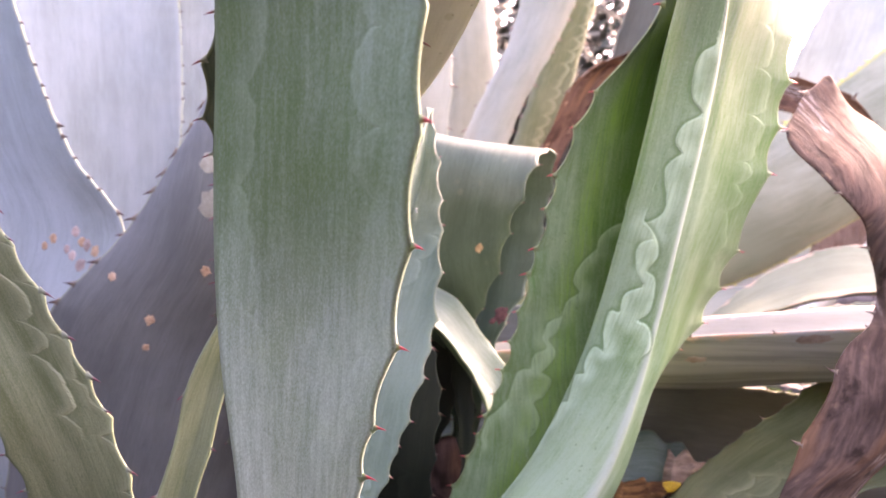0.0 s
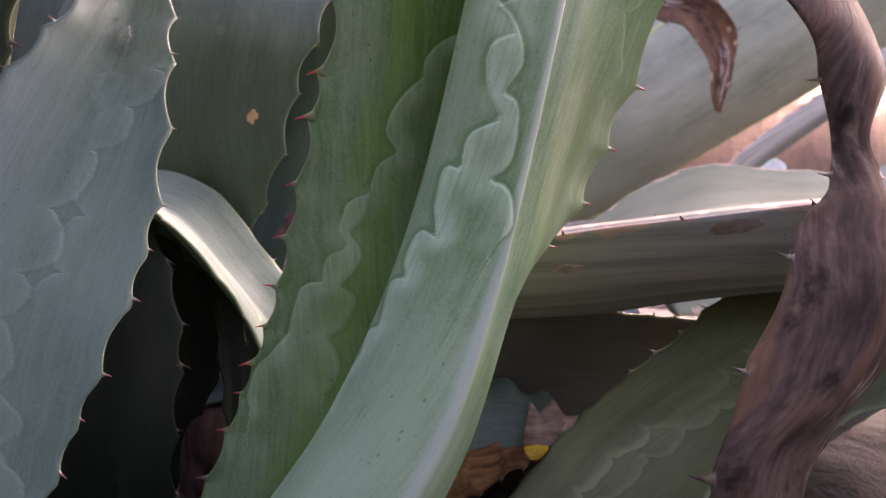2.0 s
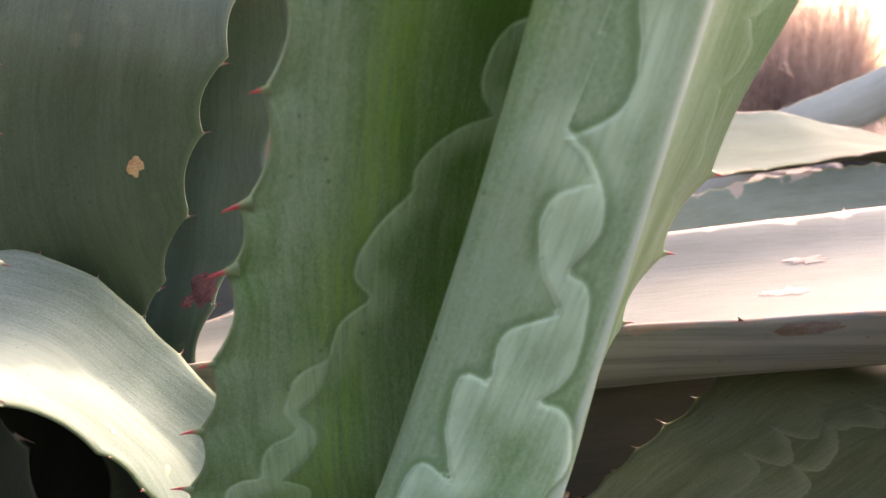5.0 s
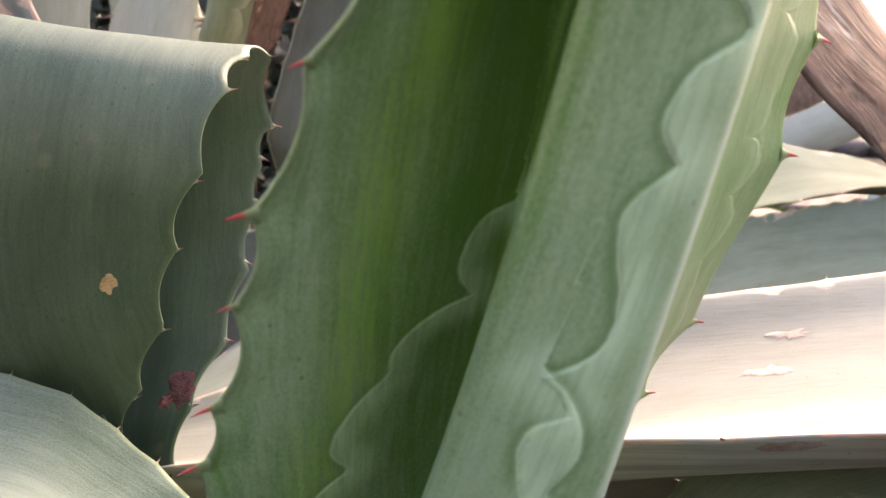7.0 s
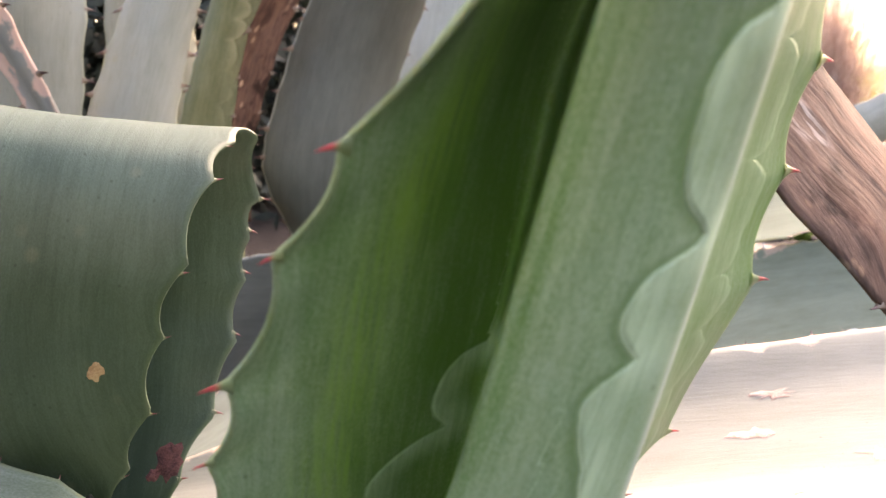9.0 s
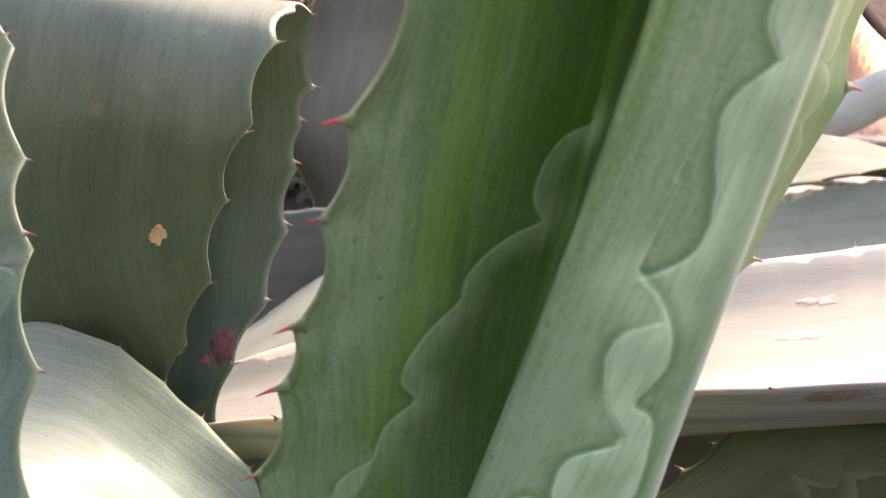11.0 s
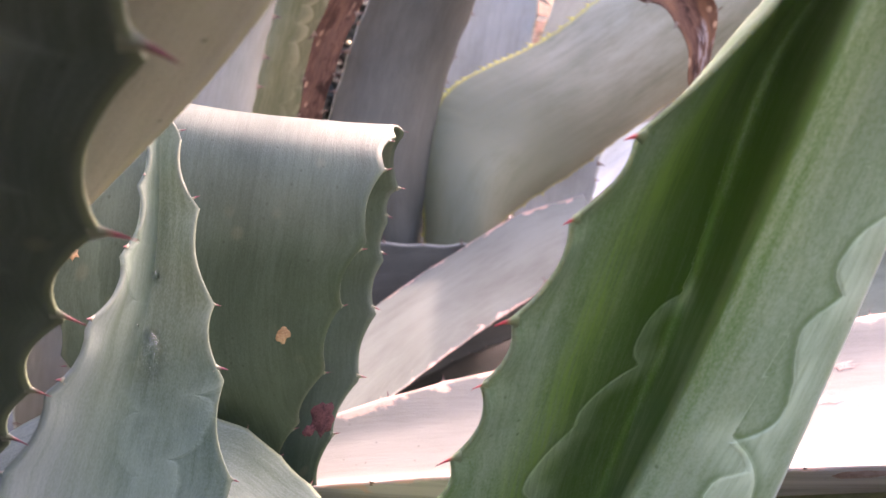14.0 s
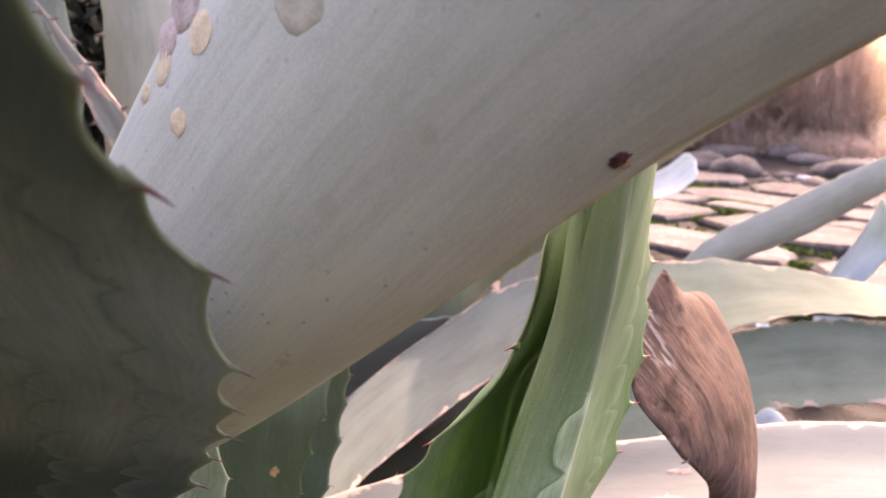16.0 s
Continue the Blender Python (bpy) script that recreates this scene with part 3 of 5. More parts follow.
        P[:, 0], P[:, -1] = L, R
        even = P.copy()
        lean = np.clip(1 - fraction / 0.24, 0, 1) ** 1.3 * swell[0][:, None], np.clip((fraction - 2.4) / 0.6, 0, 1) ** 1.5 * swell[1][:, None]
        outward = b / (np.linalg.norm(b, axis=1)[:, None] + 1e-9), unit
        P = P - outward[0][:, None] * lean[0][..., None] + outward[1][:, None] * lean[1][..., None] + up[:, None] * wave[..., None]
    gu, ga = np.gradient(P, axis=0), np.gradient(P, axis=1)
    N = np.cross(ga, gu)
    N /= np.linalg.norm(N, axis=2)[..., None] + 1e-12
    if fold:
        a = np.linspace(-1, 1, cols)
    body = thick * (1 - np.abs(a) ** 2.5)[None, :] * taper + 0.0009
    front, back = (P, P - N * body[..., None]) if fold else (P + N * body[..., None] * 0.5, P - N * body[..., None] * 0.5)
    smooth = even if fold else mid[:, None] + unit[:, None] * (place * width[:, None] / 2)[..., None] + normal[:, None] * (n[None, :] * amp)[..., None]
    arc_v = np.concatenate([np.zeros((rows, 1)), np.cumsum(np.linalg.norm(np.diff(smooth, axis=1), axis=2), axis=1)], axis=1)
    total = arc_v[:, -1:]
    verts = np.concatenate([front.reshape(-1, 3), back.reshape(-1, 3)])
    faces, half = [], rows * cols
    for i in range(rows - 1):
        for j in range(cols - 1):
            q = i * cols + j
            faces.append((q, q + 1, q + cols + 1, q + cols))
            faces.append((half + q, half + q + cols, half + q + cols + 1, half + q + 1))
        q = i * cols
        faces.append((q, q + cols, half + q + cols, half + q))
        q = i * cols + cols - 1
        faces.append((q, half + q, half + q + cols, q + cols))
    for j in range(cols - 1):
        faces.append((j, half + j, half + j + 1, j + 1))
        q = (rows - 1) * cols + j
        faces.append((q, q + 1, half + q + 1, half + q))
    ob = part(name, verts, faces, material, plant, label)
    me = ob.data
    loop = np.empty(len(me.loops), dtype=np.int32)
    me.loops.foreach_get("vertex_index", loop)
    U = np.repeat(u, cols)
    if fold:
        lip = np.array([np.interp(1.0, fraction[i], arc_v[i]) for i in range(rows)])[:, None]
    across_skin = (arc_v - lip + 0.045 if fold else arc_v - total / 2).reshape(-1)
    one = np.stack([U, across_skin], 1)
    two = np.stack([arc_v.reshape(-1), (total - arc_v).reshape(-1)], 1)
    layers = [("along", one), ("margin", two)]
    if fold:
        layers.append(("fold", np.stack([fraction.reshape(-1), np.repeat(mid[:, 2], cols)], 1)))
    if pressed:
        marks, skin = [], arc_v - lip
        for way, lobes in pressed:
            line = []
            for lobe in lobes:
                knots = []
                for f, z in lobe:
                    row = float(np.interp(z, mid[:, 2], np.arange(rows)))
                    i = min(int(row), rows - 2)
                    knots.append((np.interp(f, fraction[i], skin[i]) * (1 - row + i) + np.interp(f, fraction[i + 1], skin[i + 1]) * (row - i), np.interp(row, np.arange(rows), u)))
                line += list(spline(knots, np.linspace(0, 1, 16)))
            marks.append(way * side_of(np.array(line), np.column_stack([skin.reshape(-1), U])))
        layers += [("press_%d" % (i // 2), np.stack(marks[i:i + 2], 1)) for i in range(0, len(marks), 2)]
    for title, data in layers:
        layer = me.uv_layers.new(name=title)
        layer.data.foreach_set("uv", np.concatenate([data, data])[loop].astype(np.float32).reshape(-1))
    SURFACE[ob.name] = (front, back, N, u)
    # teeth
    if teeth:
        for side, edge, sign in ((0, P[:, 0], -1), (1, P[:, -1], 1)):
            if not sides[side]:
                continue
            arc, at = spots[side]
            for x in at:
                i = int(np.clip(np.searchsorted(arc, x), 1, rows - 2))
                out = unit[i] * sign
                # the margin's own slope gives the way out
                prev = P[i, 2] if side == 0 else P[i, -3]
                out = edge[i] - prev
                if fold and side:
                    out = unit[i]
                out = out / (np.linalg.norm(out) + 1e-9)
                tan = tangent[i]
                z = Vector(out + tan * rng.uniform(-0.15, 0.2)).normalized()
                y = Vector(tan * (1 if hook > 0 else -1))
                xax = y.cross(z).normalized()
                y = z.cross(xax).normalized()
                big = size * rng.uniform(0.7, 1.25)
                m = Matrix((xax, y, z)).transposed().to_4x4()
                m.translation = Vector(edge[i]) + z * big * 0.15
                t = new("tooth", TOOTH[teeth])
                t.parent = ob
                t.matrix_local = m @ Matrix.Diagonal((big, big, big, 1))
    return ob


def blemish(ob, at, along, wide, material, name="scar", back=False, lift=0.0003, seed=1, ragged=0.62):
    """A thin corky patch with a ragged outline, lying on the leaf's skin nearest to a place."""
    front, rear, N, u = SURFACE[ob.name]
    skin = rear if back else front
    d = np.linalg.norm(skin - np.array(at), axis=2)
    i, j = np.unravel_index(d.argmin(), d.shape)
    rows, cols = d.shape
    i, j = int(np.clip(i, 1, rows - 2)), int(np.clip(j, 1, cols - 2))
    c = skin[i, j]
    n = N[i, j] * (-1 if back else 1)
    t = skin[i + 1, j] - skin[i - 1, j]
    t /= np.linalg.norm(t)
    w = np.cross(n, t)
    rng = random.Random(seed)
    verts, faces, ring = [c + n * lift * 1.6], [], 18
    jag = [rng.uniform(ragged, 1.1) for _ in range(ring)]

    def settle(p):
        q = np.linalg.norm(skin - p, axis=2)
        a, b = np.unravel_index(q.argmin(), q.shape)
        m = N[a, b] * (-1 if back else 1)
        return p - m * np.dot(p - skin[a, b], m), m
    for level, (r, h) in enumerate(((0.55, 1.1), (0.88, 1.0), (1.0, 0.15))):
        for q in range(ring):
            g = 2 * math.pi * q / ring
            p, m = settle(c + t * along * r * jag[q] * math.cos(g) + w * wide * r * jag[q] * math.sin(g))
            verts.append(p + m * lift * h)
    for q in range(ring):
        faces.append((0, 1 + q, 1 + (q + 1) % ring))
        for level in (0, 1):
            b = 1 + level * ring
            faces.append((b + q, b + ring + q, b + ring + (q + 1) % ring, b + (q + 1) % ring))
    return part(name, verts, faces, material, ob)


def ribbon_debris(name, label, category, stations, material, **more):
    """A loose piece of dead leaf, a thing of its own."""
    root = thing(name, label, category)
    leaf(root, stations, material, teeth=None, scallop=0.0, name="dry_blade", **more)
    return root


def pebble_mesh(seed, sx, sy, sz, material, name="stone"):
    rng = random.Random(seed)
    bm = bmesh.new()
    bmesh.ops.create_icosphere(bm, subdivisions=2, radius=1.0)
    for v in bm.verts:
        f = 1 + 0.40 * noise.noise(v.co * 1.3 + Vector((seed * 3.3, 0, 0))) + 0.10 * noise.noise(v.co * 4 + Vector((0, seed * 2.1, 0)))
        v.co = Vector((v.co.x * sx * f, v.co.y * sy * f, v.co.z * sz * f))
    me = bpy.data.meshes.new(name)
    bm.to_mesh(me)
    bm.free()
    me.materials.append(material)
    me.polygons.foreach_set("use_smooth", [True] * len(me.polygons))
    return me


def ground_height(x, y):
    d = math.hypot((x - 0.15) / 1.1, (y - 0.65) / 0.9)
    near = max(0.0, 1 - d / 1.0)
    return 0.165 * near * near * (3 - 2 * near)


# ---- ground ----
def make_ground():
    xs = np.concatenate([-np.geomspace(900, 1.3, 26), np.linspace(-1.2, 2.0, 110), np.geomspace(2.05, 900, 30)])
    ys = np.concatenate([-np.geomspace(900, 1.1, 24), np.linspace(-1.0, 2.2, 110), np.geomspace(2.25, 900, 30)])
    verts, faces = [], []
    for y in ys:
        for x in xs:
            r = 0.02 * noise.noise(Vector((x * 9, y * 9, 0))) + 0.008 * noise.noise(Vector((x * 40, y * 40, 3))) if abs(x) < 2.3 and abs(y) < 2.5 else 0
            verts.append((x, y, ground_height(x, y) + r))
    n = len(xs)
    for j in range(len(ys) - 1):
        for i in range(n - 1):
            q = j * n + i
            faces.append((q, q + 1, q + n + 1, q + n))
    return tagged(part("ground", verts, faces, M_SOIL), "dark brown bare soil with crumbs and litter", "ground", kind="structure")


make_ground()

# ---- the green agave ----
agave = thing("agave", "green agave plant with red-toothed thick leaves", "agave", (0.03, 0.5, 0.14))
agave.matrix_world = Matrix.Translation((0.03, 0.5, 0.14))
base = agave.matrix_world.inverted()


def rooted(plant, ob):
    """Keeps a part where its mesh lies in the world."""
    ob.matrix_parent_inverse = Matrix.Translation(-plant.location)
    return ob


# the folded leaf in the middle: its outer margin, the gutter, the crest of the roll and the margin of the wing behind
MARGIN = [(-0.0450, 0.4900, 0.100), (0.0011, 0.4585, 0.200), (0.0183, 0.4480, 0.240), (0.0321, 0.4329, 0.280), (0.0406, 0.4150, 0.320), (0.0500, 0.4005, 0.360), (0.0598, 0.3822, 0.400), (0.0757, 0.3680, 0.430), (0.0998, 0.3584, 0.460), (0.1091, 0.3532, 0.500), (0.1242, 0.3460, 0.550), (0.1393, 0.3387, 0.600), (0.1460, 0.2920, 0.700)]
GUTTER = [(-0.0250, 0.4550, 0.100), (0.0213, 0.4226, 0.200), (0.0477, 0.4124, 0.240), (0.0663, 0.4033, 0.280), (0.0789, 0.3936, 0.320), (0.0872, 0.3787, 0.360), (0.0941, 0.3646, 0.400), (0.1006, 0.3522, 0.440), (0.1073, 0.3396, 0.480), (0.1078, 0.3252, 0.530), (0.1111, 0.3045, 0.600), (0.1470, 0.2850, 0.700)]
CREST = [(0.0120, 0.4100, 0.100), (0.0566, 0.3800, 0.200), (0.0809, 0.3788, 0.240), (0.0962, 0.3789, 0.280), (0.1066, 0.3760, 0.320), (0.1138, 0.3676, 0.360), (0.1208, 0.3586, 0.400), (0.1260, 0.3493, 0.440), (0.1263, 0.3352, 0.480), (0.1232, 0.3185, 0.530), (0.1206, 0.2948, 0.600), (0.1490, 0.2820, 0.700)]
WING = [(0.0200, 0.4700, 0.100), (0.0580, 0.4480, 0.200), (0.0830, 0.4440, 0.240), (0.1040, 0.4410, 0.270), (0.1190, 0.4380, 0.285), (0.1400, 0.4330, 0.300), (0.1520, 0.4230, 0.330), (0.1614, 0.4088, 0.360), (0.1690, 0.4000, 0.388), (0.1737, 0.3990, 0.412), (0.1775, 0.3950, 0.435), (0.1765, 0.3900, 0.465), (0.1735, 0.3850, 0.500), (0.1693, 0.3786, 0.550), (0.1695, 0.3751, 0.600), (0.1520, 0.2920, 0.700)]
levels = np.linspace(0.10, 0.70, 31)


def at_heights(curve, heights):
    """The curve's points at given heights."""
    dense = spline(curve, np.linspace(0, 1, 400))
    return [tuple(float(np.interp(z, dense[:, 2], dense[:, i])) for i in (0, 1)) + (float(z),) for z in heights]


# outlines that the margins of its neighbours pressed into the folded leaf while in the bud
PRESSED = []
PRESSED.append((-1, [((1.88, 0.4414), (1.68, 0.4384), (1.60, 0.4286), (1.66, 0.4198), (1.91, 0.4118)),
    ((1.91, 0.4118), (1.61, 0.4071), (1.56, 0.4005), (1.72, 0.3945)),
    ((1.72, 0.3945), (1.53, 0.3906), (1.54, 0.3830), (1.62, 0.3781), (1.63, 0.3673), (1.39, 0.3635)),
    ((1.39, 0.3635), (1.50, 0.3611), (1.61, 0.3562)),
    ((1.61, 0.3562), (1.43, 0.3546), (1.45, 0.3437), (1.67, 0.3331)),
    ((1.67, 0.3331), (1.41, 0.3295), (1.42, 0.3195)),
    ((1.42, 0.3195), (1.27, 0.3207), (1.26, 0.3103), (1.42, 0.2983)),
    ((1.42, 0.2983), (1.22, 0.3012), (1.15, 0.2929), (1.26, 0.2847)),
    ((1.26, 0.2847), (1.10, 0.2848), (1.13, 0.2757), (1.18, 0.2706)),
    ((1.18, 0.2706), (1.05, 0.2691), (1.09, 0.2619)),
    ((1.09, 0.2619), (1.04, 0.2560), (1.03, 0.2490), (1.06, 0.2436)),
    ((1.06, 0.2436), (1.03, 0.2380), (1.05, 0.2290)),
    ((1.05, 0.2290), (1.02, 0.2220), (1.04, 0.2120))]))
PRESSED.append((1, [((1.39, 0.3647), (1.53, 0.3611), (1.67, 0.3557), (1.74, 0.3474), (1.62, 0.3407)),
    ((1.62, 0.3407), (1.76, 0.3381), (1.84, 0.3282), (1.82, 0.3193), (1.69, 0.3159)),
    ((1.69, 0.3159), (1.83, 0.3144), (1.96, 0.3063), (1.97, 0.2997), (1.92, 0.2976))]))
PRESSED.append((-1, [((0.96, 0.3764), (0.93, 0.3748), (0.88, 0.3647), (0.94, 0.3572)),
    ((0.94, 0.3572), (0.81, 0.3561), (0.68, 0.3505), (0.69, 0.3454)),
    ((0.69, 0.3454), (0.60, 0.3415), (0.53, 0.3292), (0.63, 0.3229)),
    ((0.63, 0.3229), (0.52, 0.3201), (0.49, 0.3104)),
    ((0.49, 0.3104), (0.38, 0.3089), (0.34, 0.3007)),
    ((0.34, 0.3007), (0.40, 0.2961), (0.31, 0.2940), (0.29, 0.2852)),
    ((0.29, 0.2852), (0.23, 0.2849), (0.15, 0.2751), (0.17, 0.2664)),
    ((0.17, 0.2664), (0.09, 0.2589), (0.02, 0.2475), (0.07, 0.2390))]))
PRESSED.append((1, [((0.49, 0.3104), (0.46, 0.3030), (0.38, 0.3004)),
    ((0.38, 0.3004), (0.48, 0.2954), (0.44, 0.2887), (0.39, 0.2846)),
    ((0.39, 0.2846), (0.48, 0.2823), (0.49, 0.2718), (0.40, 0.2663)),
    ((0.40, 0.2663), (0.51, 0.2576), (0.50, 0.2479), (0.48, 0.2462))]))

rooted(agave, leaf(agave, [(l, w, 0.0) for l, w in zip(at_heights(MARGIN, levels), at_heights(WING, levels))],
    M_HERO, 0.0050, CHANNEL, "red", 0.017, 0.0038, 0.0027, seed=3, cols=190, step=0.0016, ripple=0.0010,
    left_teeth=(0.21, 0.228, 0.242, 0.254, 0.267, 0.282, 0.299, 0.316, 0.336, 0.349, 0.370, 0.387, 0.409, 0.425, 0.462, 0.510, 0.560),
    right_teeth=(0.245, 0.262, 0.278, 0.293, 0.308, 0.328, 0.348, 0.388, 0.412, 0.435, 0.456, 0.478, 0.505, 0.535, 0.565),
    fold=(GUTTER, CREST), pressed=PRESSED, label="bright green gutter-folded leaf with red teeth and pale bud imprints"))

# the pointed blue-green leaf with water drops
tip_leaf = rooted(agave, leaf(agave, [
    ((-0.070, 0.400, 0.100), (-0.030, 0.410, 0.100), 0.012),
    ((-0.074, 0.386, 0.212), (-0.040, 0.388, 0.205), 0.010),
    ((-0.084, 0.398, 0.255), (-0.026, 0.398, 0.240), 0.008),
    ((-0.086, 0.408, 0.285), (-0.015, 0.410, 0.272), 0.006),
    ((-0.078, 0.416, 0.310), (-0.008, 0.420, 0.292), 0.006),
    ((-0.052, 0.426, 0.347), (-0.003, 0.438, 0.336), 0.009),
    ((-0.030, 0.440, 0.378), (-0.002, 0.449, 0.364), 0.011),
    ((-0.020, 0.455, 0.393), (-0.003, 0.462, 0.390), 0.009),
    ((-0.009, 0.489, 0.439), (-0.007, 0.490, 0.439), 0.001)],
    M_BLUE, 0.006, CHANNEL, "pink", 0.021, 0.0023, 0.0030, seed=5, label="pointed blue-green leaf wet with water drops"))

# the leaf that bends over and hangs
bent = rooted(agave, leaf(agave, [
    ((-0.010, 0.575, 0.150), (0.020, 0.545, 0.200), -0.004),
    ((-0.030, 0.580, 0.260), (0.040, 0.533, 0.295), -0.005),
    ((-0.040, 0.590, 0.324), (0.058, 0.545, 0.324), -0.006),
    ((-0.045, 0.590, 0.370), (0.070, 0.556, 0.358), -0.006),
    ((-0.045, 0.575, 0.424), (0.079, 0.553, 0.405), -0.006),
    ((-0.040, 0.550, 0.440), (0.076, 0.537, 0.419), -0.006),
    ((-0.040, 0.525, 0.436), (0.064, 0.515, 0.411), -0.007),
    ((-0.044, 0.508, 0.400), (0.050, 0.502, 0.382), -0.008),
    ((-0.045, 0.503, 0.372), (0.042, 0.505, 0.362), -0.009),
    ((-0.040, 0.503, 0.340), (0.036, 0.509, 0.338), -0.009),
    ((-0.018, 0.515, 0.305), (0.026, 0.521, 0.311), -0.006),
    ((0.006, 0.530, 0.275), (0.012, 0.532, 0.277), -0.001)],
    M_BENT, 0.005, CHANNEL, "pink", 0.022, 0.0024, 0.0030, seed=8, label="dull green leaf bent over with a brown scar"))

# the short leaf lit from above
sunlit = rooted(agave, leaf(agave, [
    ((-0.110, 0.455, 0.300), (-0.100, 0.540, 0.300), -0.004),
    ((-0.050, 0.436, 0.322), (-0.045, 0.520, 0.330), -0.010),
    ((-0.009, 0.436, 0.311), (0.007, 0.511, 0.318), -0.013),
    ((0.003, 0.449, 0.298), (0.026, 0.517, 0.293), -0.014),
    ((0.020, 0.462, 0.272), (0.046, 0.510, 0.264), -0.013),
    ((0.030, 0.470, 0.245), (0.050, 0.495, 0.235), -0.004),
    ((0.038, 0.478, 0.222), (0.044, 0.484, 0.220), -0.001)],
    M_LIT, 0.005, CREASED, "pink", 0.024, 0.0022, 0.002, seed=9, label="short blue-green leaf arching down in the light"))

# the near leaf that the camera passes
near = rooted(agave, leaf(agave, [
    ((-0.075, 0.300, 0.100), (-0.030, 0.300, 0.100), 0.006),
    ((-0.062, 0.235, 0.230), (-0.026, 0.225, 0.240), 0.006),
    ((-0.056, 0.210, 0.282), (-0.020, 0.195, 0.297), 0.005),
    ((-0.056, 0.195, 0.327), (-0.012, 0.174, 0.328), 0.005),
    ((-0.053, 0.180, 0.369), (-0.006, 0.151, 0.366), 0.005),
    ((-0.049, 0.165, 0.403), (-0.004, 0.140, 0.398), 0.005),
    ((-0.046, 0.140, 0.450), (-0.014, 0.122, 0.445), 0.004),
    ((-0.036, 0.110, 0.500), (-0.034, 0.110, 0.500), 0.001)],
    M_NEAR, 0.005, CHANNEL, "red", 0.020, 0.0042, 0.0017, seed=11, sides=(False, True), label="pale green leaf with pink teeth and wavy margin"))

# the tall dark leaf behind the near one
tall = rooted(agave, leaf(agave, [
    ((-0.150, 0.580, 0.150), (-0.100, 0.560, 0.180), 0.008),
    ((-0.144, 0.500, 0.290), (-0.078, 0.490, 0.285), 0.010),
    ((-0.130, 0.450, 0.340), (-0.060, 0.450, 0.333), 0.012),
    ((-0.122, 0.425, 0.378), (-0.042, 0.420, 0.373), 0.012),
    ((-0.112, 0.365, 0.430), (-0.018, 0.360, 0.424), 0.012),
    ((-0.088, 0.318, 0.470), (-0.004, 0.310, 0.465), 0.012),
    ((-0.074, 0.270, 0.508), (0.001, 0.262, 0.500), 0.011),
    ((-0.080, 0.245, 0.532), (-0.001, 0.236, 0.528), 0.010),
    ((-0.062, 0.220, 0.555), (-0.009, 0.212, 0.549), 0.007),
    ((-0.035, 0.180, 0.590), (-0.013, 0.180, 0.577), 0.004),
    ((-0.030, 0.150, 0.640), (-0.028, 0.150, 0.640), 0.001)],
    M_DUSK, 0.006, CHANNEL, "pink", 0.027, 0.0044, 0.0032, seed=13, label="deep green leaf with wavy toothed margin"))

# the broad leaf arching overhead
over = rooted(agave, leaf(agave, [
    ((-0.140, 0.560, 0.250), (-0.090, 0.520, 0.260), -0.012),
    ((-0.090, 0.450, 0.420), (-0.036, 0.423, 0.399), -0.012),
    ((-0.055, 0.400, 0.480), (0.002, 0.368, 0.440), -0.014),
    ((-0.012, 0.310, 0.553), (0.038, 0.296, 0.492), -0.014),
    ((0.035, 0.250, 0.625), (0.082, 0.243, 0.541), -0.012),
    ((0.110, 0.160, 0.700), (0.150, 0.165, 0.605), -0.010),
    ((0.230, 0.050, 0.760), (0.235, 0.052, 0.755), -0.001)],
    M_UNDER, 0.009, CHANNEL, None, scallop=0.0, seed=15, label="broad grey-green leaf overhead showing its underside"))

# the leaves low in the gap, with its shade put into their colour
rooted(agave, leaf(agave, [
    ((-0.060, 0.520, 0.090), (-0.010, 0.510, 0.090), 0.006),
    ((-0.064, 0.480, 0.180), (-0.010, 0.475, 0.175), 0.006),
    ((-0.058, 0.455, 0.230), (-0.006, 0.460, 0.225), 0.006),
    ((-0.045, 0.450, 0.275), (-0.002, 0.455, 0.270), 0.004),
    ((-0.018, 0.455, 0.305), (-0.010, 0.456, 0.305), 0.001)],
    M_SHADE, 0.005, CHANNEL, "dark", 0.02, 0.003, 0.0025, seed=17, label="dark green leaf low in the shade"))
# spread wide so that its shade-dark colour closes the gap behind
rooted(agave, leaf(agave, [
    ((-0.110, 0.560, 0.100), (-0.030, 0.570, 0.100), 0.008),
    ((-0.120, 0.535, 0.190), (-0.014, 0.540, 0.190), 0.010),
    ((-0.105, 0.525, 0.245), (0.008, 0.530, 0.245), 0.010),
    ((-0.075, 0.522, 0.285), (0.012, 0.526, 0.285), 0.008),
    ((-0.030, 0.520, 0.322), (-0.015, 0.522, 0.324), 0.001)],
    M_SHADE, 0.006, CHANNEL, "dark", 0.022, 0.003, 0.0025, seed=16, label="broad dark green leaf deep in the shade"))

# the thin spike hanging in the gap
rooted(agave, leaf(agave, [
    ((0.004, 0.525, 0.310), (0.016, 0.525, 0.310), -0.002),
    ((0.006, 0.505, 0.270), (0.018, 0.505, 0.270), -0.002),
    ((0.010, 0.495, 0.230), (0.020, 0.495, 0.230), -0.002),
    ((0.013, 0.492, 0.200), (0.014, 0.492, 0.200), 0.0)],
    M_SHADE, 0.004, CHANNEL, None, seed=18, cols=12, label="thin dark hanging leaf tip"))

